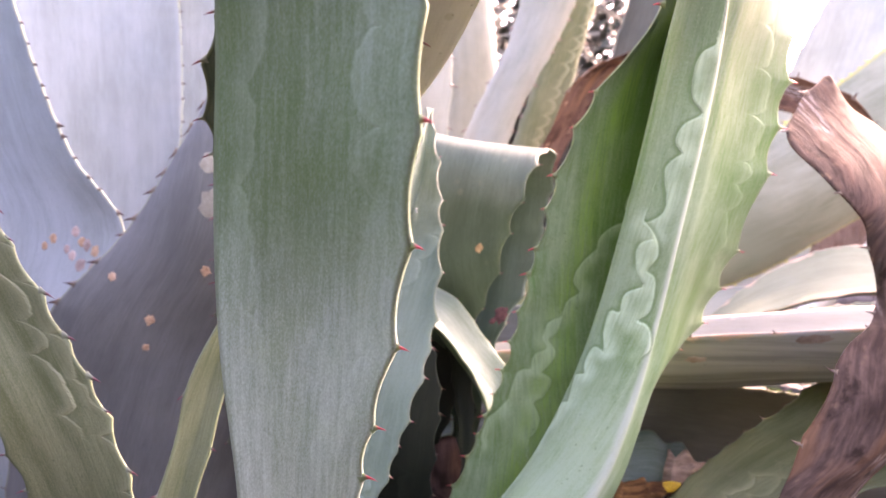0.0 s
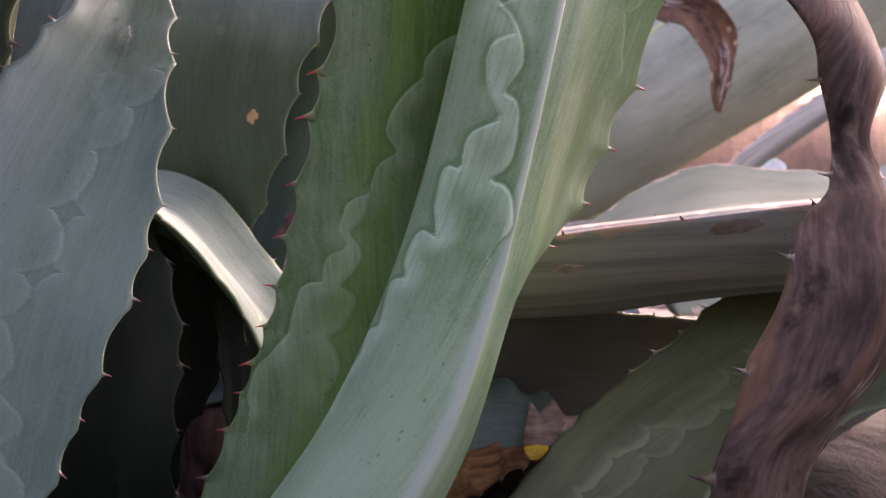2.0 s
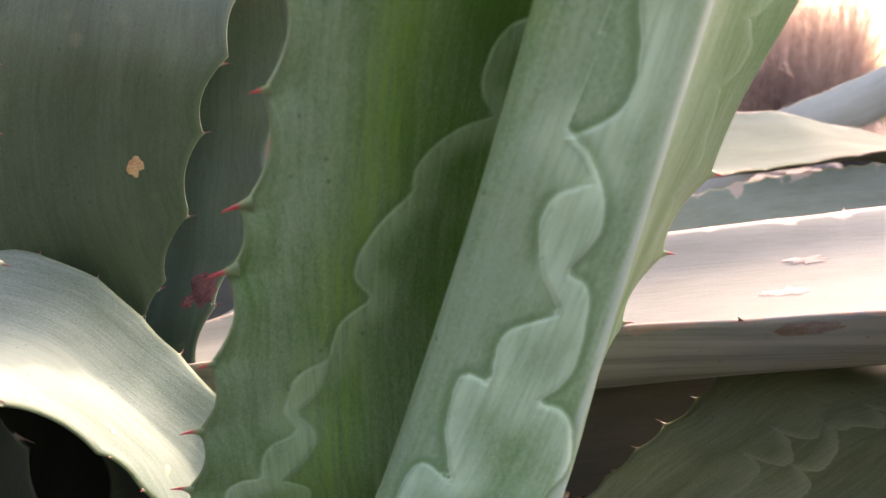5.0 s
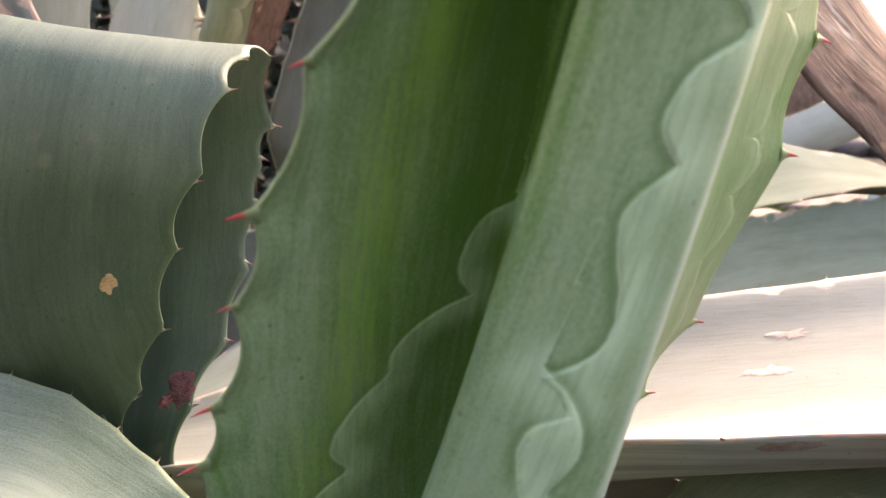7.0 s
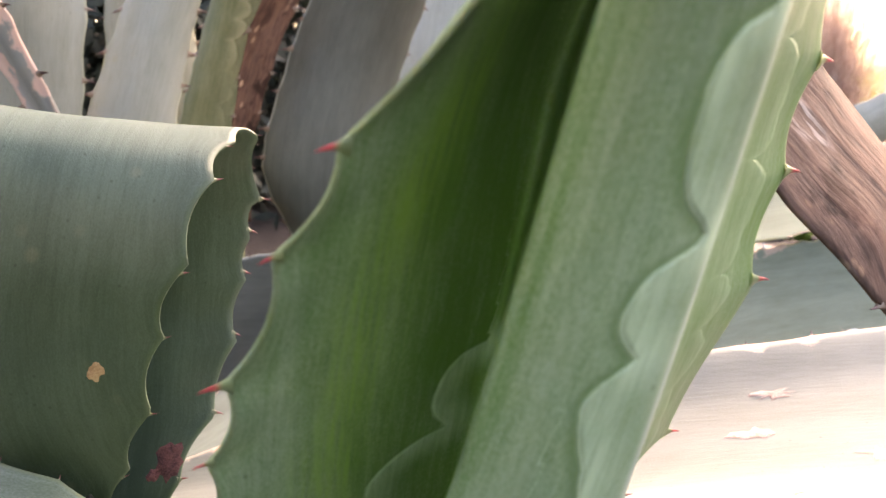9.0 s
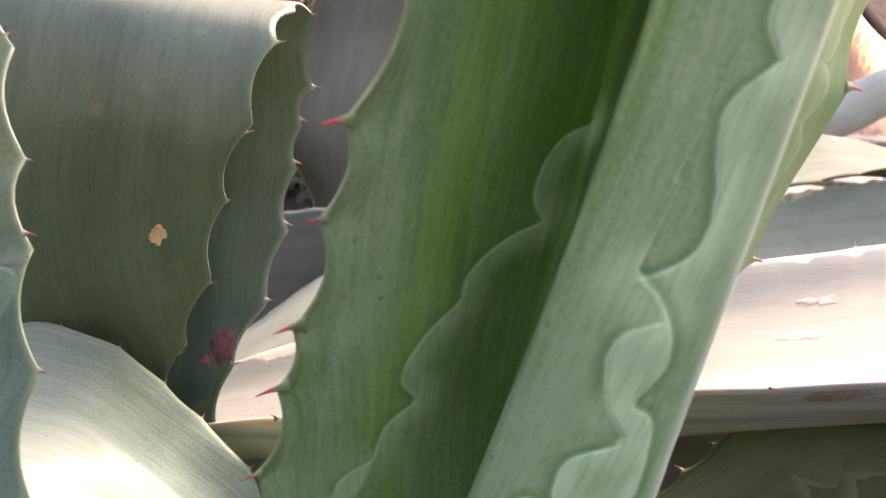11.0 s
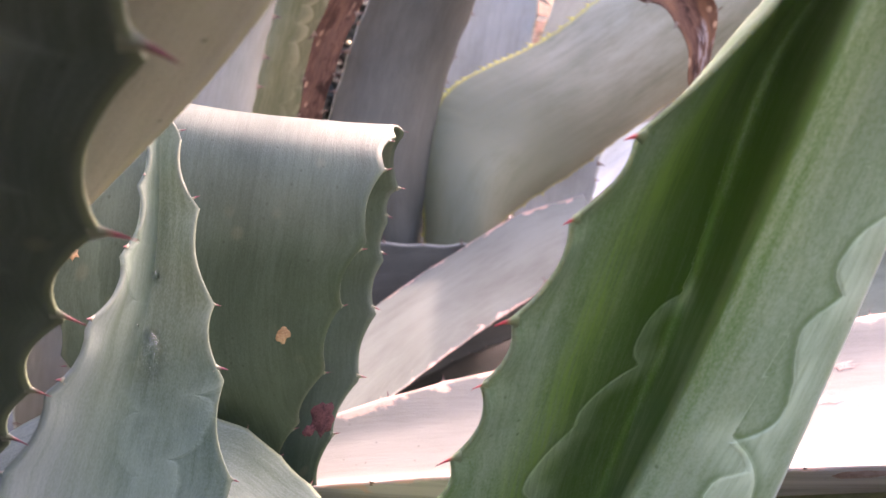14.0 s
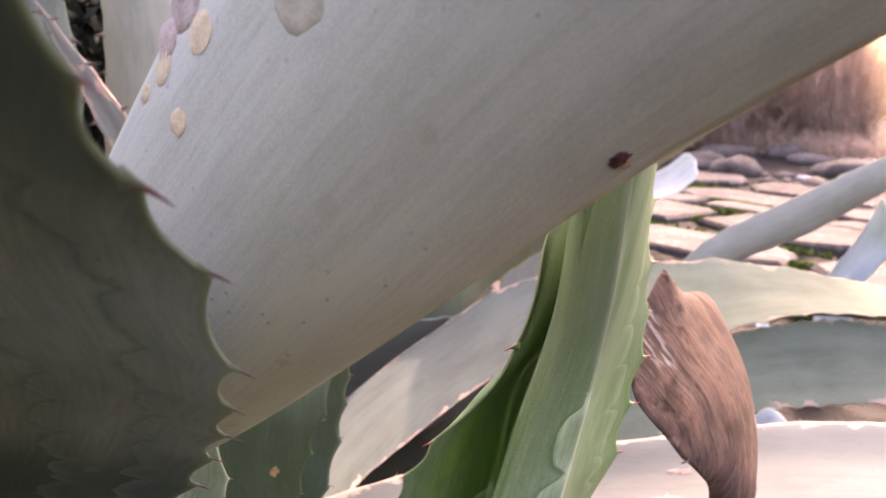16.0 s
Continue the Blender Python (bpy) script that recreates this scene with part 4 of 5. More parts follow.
# the olive leaf at the foot
olive = rooted(agave, leaf(agave, [
    ((0.090, 0.500, 0.110), (0.110, 0.400, 0.110), 0.008),
    ((0.140, 0.505, 0.180), (0.160, 0.415, 0.180), 0.010),
    ((0.170, 0.507, 0.207), (0.192, 0.420, 0.205), 0.010),
    ((0.202, 0.504, 0.233), (0.228, 0.420, 0.218), 0.010),
    ((0.224, 0.502, 0.248), (0.258, 0.415, 0.230), 0.010),
    ((0.238, 0.503, 0.260), (0.278, 0.410, 0.238), 0.010),
    ((0.257, 0.500, 0.267), (0.305, 0.402, 0.246), 0.010),
    ((0.305, 0.494, 0.267), (0.355, 0.395, 0.256), 0.008),
    ((0.470, 0.430, 0.262), (0.475, 0.425, 0.262), 0.001)],
    M_OLIVE, 0.006, CHANNEL, "dark", 0.019, 0.003, 0.0025, seed=19, label="olive green leaf with imprints in the shade"))

# the lowest leaf under the olive one
rooted(agave, leaf(agave, [
    ((0.140, 0.430, 0.100), (0.150, 0.350, 0.090), 0.006),
    ((0.225, 0.410, 0.185), (0.245, 0.330, 0.145), 0.008),
    ((0.300, 0.395, 0.212), (0.325, 0.315, 0.172), 0.008),
    ((0.420, 0.370, 0.228), (0.430, 0.310, 0.205), 0.006),
    ((0.520, 0.350, 0.225), (0.522, 0.346, 0.224), 0.001)],
    M_OLIVE, 0.006, CHANNEL, "dark", 0.026, 0.003, 0.004, seed=20, label="grey-green scalloped leaf close to the soil"))

# ---- the pale horizontal leaves ----
old_agave = thing("agave", "grey old agave with pale weathered spreading leaves", "agave", (0.5, 0.8, 0.1))
old_agave.matrix_world = Matrix.Translation((0.5, 0.8, 0.1))
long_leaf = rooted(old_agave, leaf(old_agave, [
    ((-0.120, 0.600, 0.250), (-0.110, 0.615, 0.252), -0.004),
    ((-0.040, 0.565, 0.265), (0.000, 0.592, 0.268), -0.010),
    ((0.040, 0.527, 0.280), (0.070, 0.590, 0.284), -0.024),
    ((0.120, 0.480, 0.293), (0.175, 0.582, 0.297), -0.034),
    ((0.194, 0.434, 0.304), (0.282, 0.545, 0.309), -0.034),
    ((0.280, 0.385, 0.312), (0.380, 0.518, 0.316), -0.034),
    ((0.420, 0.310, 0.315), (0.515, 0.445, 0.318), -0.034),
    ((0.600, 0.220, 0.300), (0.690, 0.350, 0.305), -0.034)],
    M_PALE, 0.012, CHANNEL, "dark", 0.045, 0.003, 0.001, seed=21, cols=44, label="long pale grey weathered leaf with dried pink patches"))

rooted(old_agave, leaf(old_agave, [
    ((0.235, 0.735, 0.258), (0.250, 0.770, 0.272), -0.006),
    ((0.280, 0.716, 0.285), (0.330, 0.800, 0.322), -0.010),
    ((0.360, 0.702, 0.308), (0.420, 0.825, 0.352), -0.012),
    ((0.458, 0.700, 0.316), (0.503, 0.830, 0.349), -0.014),
    ((0.510, 0.698, 0.321), (0.547, 0.830, 0.346), -0.014),
    ((0.552, 0.700, 0.320), (0.589, 0.830, 0.337), -0.014),
    ((0.600, 0.698, 0.315), (0.637, 0.830, 0.328), -0.014),
    ((0.650, 0.700, 0.306), (0.695, 0.830, 0.312), -0.014),
    ((0.740, 0.700, 0.290), (0.790, 0.830, 0.286), -0.012),
    ((0.900, 0.720, 0.255), (0.902, 0.722, 0.254), -0.002)],
    M_HIGH, 0.012, CHANNEL, "dark", 0.04, 0.004, 0.0035, seed=22, label="pale green spreading leaf with yellowish margin"))

rooted(old_agave, leaf(old_agave, [
    ((0.050, 0.600, 0.130), (0.060, 0.545, 0.266), -0.006),
    ((0.140, 0.600, 0.140), (0.150, 0.532, 0.261), -0.008),
    ((0.220, 0.600, 0.130), (0.225, 0.528, 0.253), -0.008),
    ((0.320, 0.600, 0.140), (0.305, 0.530, 0.243), -0.008),
    ((0.480, 0.620, 0.190), (0.482, 0.618, 0.196), -0.001)],
    M_RINGED, 0.006, CHANNEL, "pink", 0.02, 0.003, 0.001, seed=23, label="grey leaf in deep shade with a pale margin"))

rooted(old_agave, leaf(old_agave, [
    ((0.300, 0.650, 0.235), (0.300, 0.690, 0.294), -0.010),
    ((0.430, 0.660, 0.250), (0.430, 0.704, 0.306), -0.010),
    ((0.560, 0.660, 0.240), (0.560, 0.706, 0.310), -0.012),
    ((0.720, 0.650, 0.220), (0.720, 0.706, 0.284), -0.012)],
    M_HIGH, 0.012, CHANNEL, None, seed=24, label="grey-green leaf underside with faint imprints"))

# added leaf, its dark colour standing for the shade under the pale one
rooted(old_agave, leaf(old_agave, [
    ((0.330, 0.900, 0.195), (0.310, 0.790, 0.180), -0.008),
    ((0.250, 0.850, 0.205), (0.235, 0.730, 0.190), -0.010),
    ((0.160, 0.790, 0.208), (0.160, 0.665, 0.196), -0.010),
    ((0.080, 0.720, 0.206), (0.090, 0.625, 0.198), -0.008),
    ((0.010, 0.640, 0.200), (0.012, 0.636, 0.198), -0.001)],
    M_SHADE, 0.010, CHANNEL, "dark", 0.035, 0.003, 0.0015, seed=27, label="dark leaf added to fill the gap with shade"))

rooted(old_agave, leaf(old_agave, [
    ((0.420, 1.000, 0.305), (0.380, 0.880, 0.275), -0.005),
    ((0.320, 0.955, 0.298), (0.285, 0.810, 0.265), -0.006),
    ((0.245, 0.920, 0.278), (0.2136, 0.759, 0.260), -0.006),
    ((0.172, 0.873, 0.260), (0.148, 0.700, 0.258), -0.005),
    ((0.112, 0.815, 0.250), (0.110, 0.672, 0.252), -0.005),
    ((0.065, 0.750, 0.243), (0.072, 0.640, 0.247), -0.003),
    ((0.010, 0.660, 0.238), (0.012, 0.655, 0.238), -0.001)],
    M_CROSS, 0.010, CHANNEL, "dark", 0.035, 0.0025, 0.001, seed=25, label="pale leaf lying across with a dried margin"))

# ---- the big grey agave at the back ----
big = thing("agave", "large grey-blue agave rosette with broad upright leaves", "agave", (0.25, 1.05, 0.1))
big.matrix_world = Matrix.Translation((0.25, 1.05, 0.1))


def back_leaf(stations, material=M_GREY, **more):
    more.setdefault("size", 0.007)
    more.setdefault("gap", 0.035)
    return rooted(big, leaf(big, stations, material, more.pop("thick", 0.012), CHANNEL, more.pop("teeth", "dark"), scallop=0.002, step=0.008, **more))


back_leaf([((0.150, 1.03, 0.150), (0.250, 1.03, 0.150), -0.02), ((0.160, 1.03, 0.270), (0.241, 1.03, 0.262), -0.02),
           ((0.130, 1.00, 0.358), (0.255, 1.035, 0.340), -0.02), ((0.155, 1.00, 0.440), (0.269, 1.038, 0.415), -0.02),
           ((0.197, 1.00, 0.538), (0.311, 1.01, 0.539), -0.02), ((0.260, 0.97, 0.750), (0.370, 0.98, 0.750), -0.015),
           ((0.350, 0.90, 1.050), (0.352, 0.90, 1.050), -0.001)], M_STEEL, seed=31, label="broad slate-grey upright leaf")
back_leaf([((0.370, 0.99, 0.262), (0.370, 0.98, 0.120), -0.012), ((0.300, 0.975, 0.268), (0.300, 0.955, 0.110), -0.015), ((0.237, 0.970, 0.272), (0.237, 0.945, 0.100), -0.015),
           ((0.165, 0.970, 0.281), (0.160, 0.940, 0.100), -0.015), ((0.100, 0.970, 0.280), (0.090, 0.940, 0.110), -0.012), ((0.000, 0.960, 0.262), (0.000, 0.940, 0.150), -0.010), ((-0.120, 0.950, 0.235), (-0.121, 0.950, 0.230), -0.001)],
          M_STEEL, seed=43, label="dark leaf added to fill the gap with shade of the others", size=0.005)
back_leaf([((0.235, 1.02, 0.150), (0.300, 1.00, 0.150), -0.02), ((0.240, 1.02, 0.262), (0.310, 1.00, 0.240), -0.025),
           ((0.243, 1.030, 0.346), (0.329, 1.020, 0.275), -0.03), ((0.272, 1.040, 0.418), (0.454, 1.080, 0.322), -0.03), ((0.407, 1.050, 0.482), (0.588, 1.100, 0.392), -0.03), ((0.532, 1.050, 0.571), (0.735, 1.100, 0.470), -0.03), ((0.688, 1.050, 0.671), (0.950, 1.100, 0.590), -0.03), ((1.069, 1.025, 0.731), (1.071, 1.025, 0.727), -0.002)],
          M_CUP, seed=32, label="broad grey-green leaf with a yellow saw-toothed margin", gap=0.013, size=0.005, teeth="yellow")
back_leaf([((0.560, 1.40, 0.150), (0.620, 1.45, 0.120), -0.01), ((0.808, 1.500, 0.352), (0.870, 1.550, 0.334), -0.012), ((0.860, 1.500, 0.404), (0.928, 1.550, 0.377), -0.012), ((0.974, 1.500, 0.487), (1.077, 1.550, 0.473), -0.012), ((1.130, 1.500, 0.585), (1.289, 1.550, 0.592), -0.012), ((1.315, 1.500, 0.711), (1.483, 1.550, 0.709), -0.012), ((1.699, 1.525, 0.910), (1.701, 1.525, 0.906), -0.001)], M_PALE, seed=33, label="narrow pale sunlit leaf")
back_leaf([((0.280, 1.20, 0.150), (0.400, 1.20, 0.150), 0.02), ((0.290, 1.20, 0.400), (0.440, 1.20, 0.400), 0.02),
           ((0.330, 1.20, 0.560), (0.470, 1.20, 0.560), 0.02), ((0.400, 1.18, 0.800), (0.520, 1.18, 0.800), 0.015),
           ((0.480, 1.15, 1.050), (0.482, 1.15, 1.050), 0.001)], M_SLATE, seed=34, label="blue-grey upright inner leaf")
back_leaf([((0.440, 1.25, 0.150), (0.540, 1.22, 0.150), 0.02), ((0.480, 1.25, 0.450), (0.600, 1.22, 0.420), 0.02),
           ((0.560, 1.23, 0.650), (0.680, 1.20, 0.620), 0.02), ((0.720, 1.18, 0.950), (0.722, 1.18, 0.950), 0.001)],
          M_SLATE, seed=35, label="blue-grey upright inner leaf")
back_leaf([((-0.060, 0.92, 0.150), (0.020, 0.92, 0.150), -0.01), ((-0.030, 0.90, 0.350), (0.046, 0.90, 0.350), -0.012),
           ((-0.005, 0.90, 0.413), (0.058, 0.90, 0.410), -0.012), ((0.033, 0.90, 0.500), (0.085, 0.90, 0.500), -0.012),
           ((0.080, 0.90, 0.600), (0.142, 0.90, 0.610), -0.012), ((0.110, 0.88, 0.850), (0.215, 0.88, 0.840), -0.010), ((0.190, 0.86, 1.150), (0.192, 0.86, 1.150), -0.001)],
          M_GREY, seed=36, gap=0.03, label="grey leaning leaf with a dark toothed margin")
back_leaf([((0.020, 1.02, 0.150), (0.100, 1.02, 0.150), -0.01), ((0.055, 1.00, 0.380), (0.120, 1.00, 0.380), -0.012),
           ((0.095, 1.00, 0.500), (0.150, 1.00, 0.500), -0.012), ((0.160, 0.98, 0.680), (0.200, 0.98, 0.680), -0.010),
           ((0.260, 0.95, 0.950), (0.300, 0.95, 0.950), -0.010), ((0.350, 0.92, 1.200), (0.352, 0.92, 1.200), -0.001)], M_OLIVE, seed=37, label="yellowish green leaf behind the dead one")
back_leaf([((-0.020, 1.12, 0.150), (0.080, 1.12, 0.150), -0.01), ((0.000, 1.10, 0.450), (0.085, 1.10, 0.450), -0.012),
           ((0.012, 1.10, 0.600), (0.078, 1.10, 0.600), -0.012), ((0.018, 1.10, 0.720), (0.068, 1.10, 0.720), -0.010),
           ((0.020, 1.08, 0.950), (0.070, 1.08, 0.950), -0.008), ((0.050, 1.05, 1.250), (0.052, 1.05, 1.250), -0.001)], M_GREY, seed=38, label="pale grey upright leaf")
back_leaf([((-0.160, 0.95, 0.150), (-0.060, 0.93, 0.150), -0.01), ((-0.095, 0.90, 0.420), (-0.005, 0.88, 0.420), -0.012),
           ((-0.075, 0.88, 0.540), (0.010, 0.87, 0.540), -0.012), ((-0.060, 0.88, 0.720), (-0.010, 0.88, 0.720), -0.010),
           ((-0.010, 0.85, 0.900), (-0.008, 0.85, 0.900), -0.001)], M_GREY, seed=39, label="shaded grey-green leaf")
rooted(big, leaf(big, [
    ((0.097, 0.950, 0.318), (0.112, 0.954, 0.315), 0.004),
    ((0.099, 0.950, 0.366), (0.114, 0.954, 0.363), 0.004),
    ((0.109, 0.950, 0.433), (0.136, 0.954, 0.440), 0.005),
    ((0.128, 0.940, 0.488), (0.170, 0.944, 0.506), 0.006),
    ((0.164, 0.930, 0.555), (0.213, 0.934, 0.567), 0.008),
    ((0.248, 0.910, 0.588), (0.265, 0.914, 0.540), 0.010),
    ((0.345, 0.890, 0.553), (0.347, 0.894, 0.518), 0.010),
    ((0.416, 0.880, 0.541), (0.411, 0.884, 0.502), 0.010),
    ((0.460, 0.870, 0.520), (0.432, 0.874, 0.491), 0.010),
    ((0.487, 0.870, 0.483), (0.458, 0.874, 0.455), 0.008),
    ((0.481, 0.870, 0.449), (0.460, 0.874, 0.428), 0.005),
    ((0.465, 0.870, 0.409), (0.465, 0.874, 0.410), 0.001)],
    M_SPOTTED, 0.004, CHANNEL, "dark", 0.05, 0.006, 0.002, seed=40, step=0.005, ripple=0.006, label="dead brown leaf with tan spots curled over between living ones"))

back_leaf([((-0.280, 0.90, 0.150), (-0.190, 0.88, 0.150), 0.01), ((-0.220, 0.86, 0.420), (-0.120, 0.85, 0.400), 0.012),
           ((-0.190, 0.85, 0.560), (-0.090, 0.84, 0.540), 0.012), ((-0.130, 0.82, 0.800), (-0.128, 0.82, 0.800), 0.001)],
          M_DUSK, seed=42, label="dark shaded green leaf")
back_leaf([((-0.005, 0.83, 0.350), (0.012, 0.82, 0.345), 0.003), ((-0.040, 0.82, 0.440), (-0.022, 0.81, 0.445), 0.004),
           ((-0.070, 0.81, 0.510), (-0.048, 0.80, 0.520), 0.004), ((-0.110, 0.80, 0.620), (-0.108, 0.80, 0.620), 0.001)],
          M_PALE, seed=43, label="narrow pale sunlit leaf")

# ---- the agave to the west ----
west = thing("agave", "blue-grey agave with spotted broad leaves", "agave", (-0.3, 0.55, 0.08))
west.matrix_world = Matrix.Translation((-0.3, 0.55, 0.08))
spotted = rooted(west, leaf(west, [
    ((-0.449, 0.626, 0.078), (-0.258, 0.598, 0.173), 0.02), ((-0.449, 0.612, 0.282), (-0.265, 0.585, 0.302), 0.02),
    ((-0.435, 0.612, 0.370), (-0.242, 0.585, 0.366), 0.02), ((-0.449, 0.612, 0.445), (-0.280, 0.585, 0.421), 0.02),
    ((-0.462, 0.612, 0.554), (-0.325, 0.585, 0.538), 0.02), ((-0.462, 0.585, 0.826), (-0.394, 0.571, 0.826), 0.01),
    ((-0.449, 0.544, 1.098), (-0.446, 0.544, 1.098), 0.001)], M_SLATE, 0.012, CHANNEL, "dark", 0.016, 0.005, 0.001, seed=51, label="blue-grey leaf with pink corky spots"))
ringed = rooted(west, leaf(west, [
    ((-0.338, 0.585, 0.090), (-0.169, 0.572, 0.090), -0.02), ((-0.293, 0.546, 0.272), (-0.137, 0.559, 0.220), -0.02),
    ((-0.265, 0.527, 0.311), (-0.124, 0.559, 0.298), -0.02), ((-0.215, 0.520, 0.360), (-0.104, 0.546, 0.369), -0.016),
    ((-0.182, 0.520, 0.410), (-0.111, 0.533, 0.441), -0.010), ((-0.156, 0.520, 0.459), (-0.137, 0.527, 0.480), -0.003),
    ((-0.146, 0.520, 0.493), (-0.143, 0.520, 0.493), -0.001)], M_RINGED, 0.010, CHANNEL, "dark", 0.024, 0.006, 0.001, seed=52, label="grey leaf with corky rings and dark teeth"))
rooted(west, leaf(west, [
    ((-0.408, 0.774, 0.068), (-0.267, 0.774, 0.068), 0.02), ((-0.408, 0.774, 0.392), (-0.267, 0.774, 0.392), 0.03),
    ((-0.422, 0.774, 0.505), (-0.261, 0.774, 0.491), 0.03), ((-0.437, 0.774, 0.702), (-0.275, 0.774, 0.702), 0.03),
    ((-0.408, 0.733, 1.124), (-0.406, 0.733, 1.124), 0.001)], M_SLATE, 0.012, CHANNEL, "dark", 0.018, 0.004, 0.001, seed=53, label="broad lavender-grey upright leaf"))
rooted(west, leaf(west, [
    ((-0.323, 0.873, 0.068), (-0.155, 0.873, 0.068), 0.02), ((-0.303, 0.873, 0.449), (-0.112, 0.873, 0.420), 0.02),
    ((-0.296, 0.873, 0.646), (-0.112, 0.873, 0.646), 0.02), ((-0.211, 0.816, 1.124), (-0.208, 0.816, 1.124), 0.001)],
    M_SLATE, 0.012, CHANNEL, "dark", 0.03, 0.004, 0.001, seed=54, label="blue upright leaf behind"))
rooted(west, leaf(west, [
    ((-0.308, 0.616, 0.095), (-0.302, 0.657, 0.216), 0.005), ((-0.248, 0.610, 0.323), (-0.230, 0.610, 0.370), 0.004),
    ((-0.214, 0.603, 0.397), (-0.188, 0.603, 0.417), 0.004), ((-0.161, 0.603, 0.430), (-0.158, 0.603, 0.433), 0.0)],
    M_OLIVE, 0.006, CHANNEL, "dark", 0.01, 0.002, 0.0005, seed=55, label="dark green leaf edge with yellow margin"))
rooted(west, leaf(west, [
    ((-0.140, 0.36, 0.100), (-0.080, 0.34, 0.100), 0.005), ((-0.165, 0.31, 0.250), (-0.119, 0.30, 0.253), 0.006),
    ((-0.180, 0.30, 0.292), (-0.132, 0.30, 0.289), 0.006), ((-0.200, 0.30, 0.335), (-0.154, 0.30, 0.328), 0.006),
    ((-0.215, 0.29, 0.375), (-0.172, 0.30, 0.359), 0.006), ((-0.230, 0.27, 0.450), (-0.200, 0.28, 0.440), 0.003),
    ((-0.230, 0.25, 0.520), (-0.228, 0.25, 0.520), 0.001)], M_OLIVE, 0.006, CHANNEL, "pink", 0.022, 0.004, 0.003, seed=56, label="green leaf with wavy margin low at the side"))
rooted(west, leaf(west, [
    ((-0.118, 0.31, 0.100), (-0.103, 0.31, 0.100), 0.004), ((-0.110, 0.30, 0.253), (-0.096, 0.30, 0.253), 0.004),
    ((-0.103, 0.30, 0.280), (-0.088, 0.30, 0.282), 0.004), ((-0.096, 0.30, 0.305), (-0.078, 0.30, 0.320), 0.003),
    ((-0.072, 0.30, 0.345), (-0.071, 0.30, 0.346), 0.0)], M_OLIVE, 0.004, CHANNEL, "pink", 0.03, 0.003, 0.001, seed=57, cols=16, label="narrow green leaf seen edge-on"))

# ---- dried hanging leaf ----
dried = thing("dead_leaf", "dried brown twisted agave leaf hanging in the bed", "dead leaf", (0.2, 0.38, 0.16))
dried.matrix_world = Matrix.Translation((0.2, 0.38, 0.16))
rooted(dried, leaf(dried, [
    ((0.226, 0.460, 0.452), (0.230, 0.463, 0.453), 0.001), ((0.204, 0.440, 0.433), (0.252, 0.478, 0.435), 0.006),
    ((0.188, 0.414, 0.409), (0.283, 0.494, 0.423), 0.009), ((0.198, 0.402, 0.389), (0.291, 0.476, 0.393), 0.012),
    ((0.210, 0.400, 0.370), (0.280, 0.445, 0.366), 0.011), ((0.222, 0.404, 0.350), (0.246, 0.402, 0.346), 0.006),
    ((0.225, 0.402, 0.330), (0.237, 0.398, 0.327), 0.002), ((0.222, 0.396, 0.316), (0.238, 0.394, 0.312), 0.004),
    ((0.200, 0.382, 0.302), (0.240, 0.386, 0.290), 0.006), ((0.188, 0.372, 0.284), (0.237, 0.380, 0.271), 0.008),
    ((0.166, 0.366, 0.248), (0.216, 0.376, 0.246), 0.008), ((0.158, 0.365, 0.230), (0.192, 0.367, 0.229), 0.006),
    ((0.155, 0.365, 0.213), (0.187, 0.368, 0.213), 0.008), ((0.150, 0.370, 0.140), (0.165, 0.372, 0.140), 0.004)],
    M_DEAD, 0.0030, CHANNEL, "dark", 0.040, 0.0045, 0.0022, seed=61, ripple=0.0050, name="dry_blade"))

# ---- litter in the bed ----
rusty = thing("dead_leaf", "rusty withered leaf with dark teeth lying on soil", "dead leaf")
leaf(rusty, [
    ((0.094, 0.505, 0.165), (0.106, 0.520, 0.194), 0.007), ((0.104, 0.502, 0.171), (0.114, 0.517, 0.197), 0.003), ((0.113, 0.500, 0.175), (0.122, 0.517, 0.193), 0.009),
    ((0.122, 0.500, 0.180), (0.131, 0.513, 0.198), 0.004), ((0.130, 0.501, 0.184), (0.138, 0.513, 0.195), 0.007), ((0.139, 0.502, 0.188), (0.146, 0.511, 0.197), 0.003), ((0.150, 0.508, 0.191), (0.152, 0.510, 0.194), 0.001)],
    M_RUST, thick=0.003, teeth="dark", gap=0.009, size=0.0028, scallop=0.0022, seed=71, ripple=0.007, name="dry_blade", step=0.001)
ribbon_debris("leaf_scrap", "withered bright yellow leaf tip on the litter", "leaf scrap", [
    ((0.143, 0.503, 0.193), (0.144, 0.508, 0.196), 0.002), ((0.149, 0.503, 0.192), (0.150, 0.508, 0.197), 0.002), ((0.155, 0.505, 0.195), (0.156, 0.507, 0.196), 0.0)], M_YELLOW, thick=0.003, seed=70, ripple=0.001)

# ---- path, reeds, hedge ----
path = thing("path", "irregular pinkish flagstone path with moss in the joints", "path", (2.2, 2.6, 0), kind="structure")
path.matrix_world = Matrix.Translation((2.2, 2.6, 0))


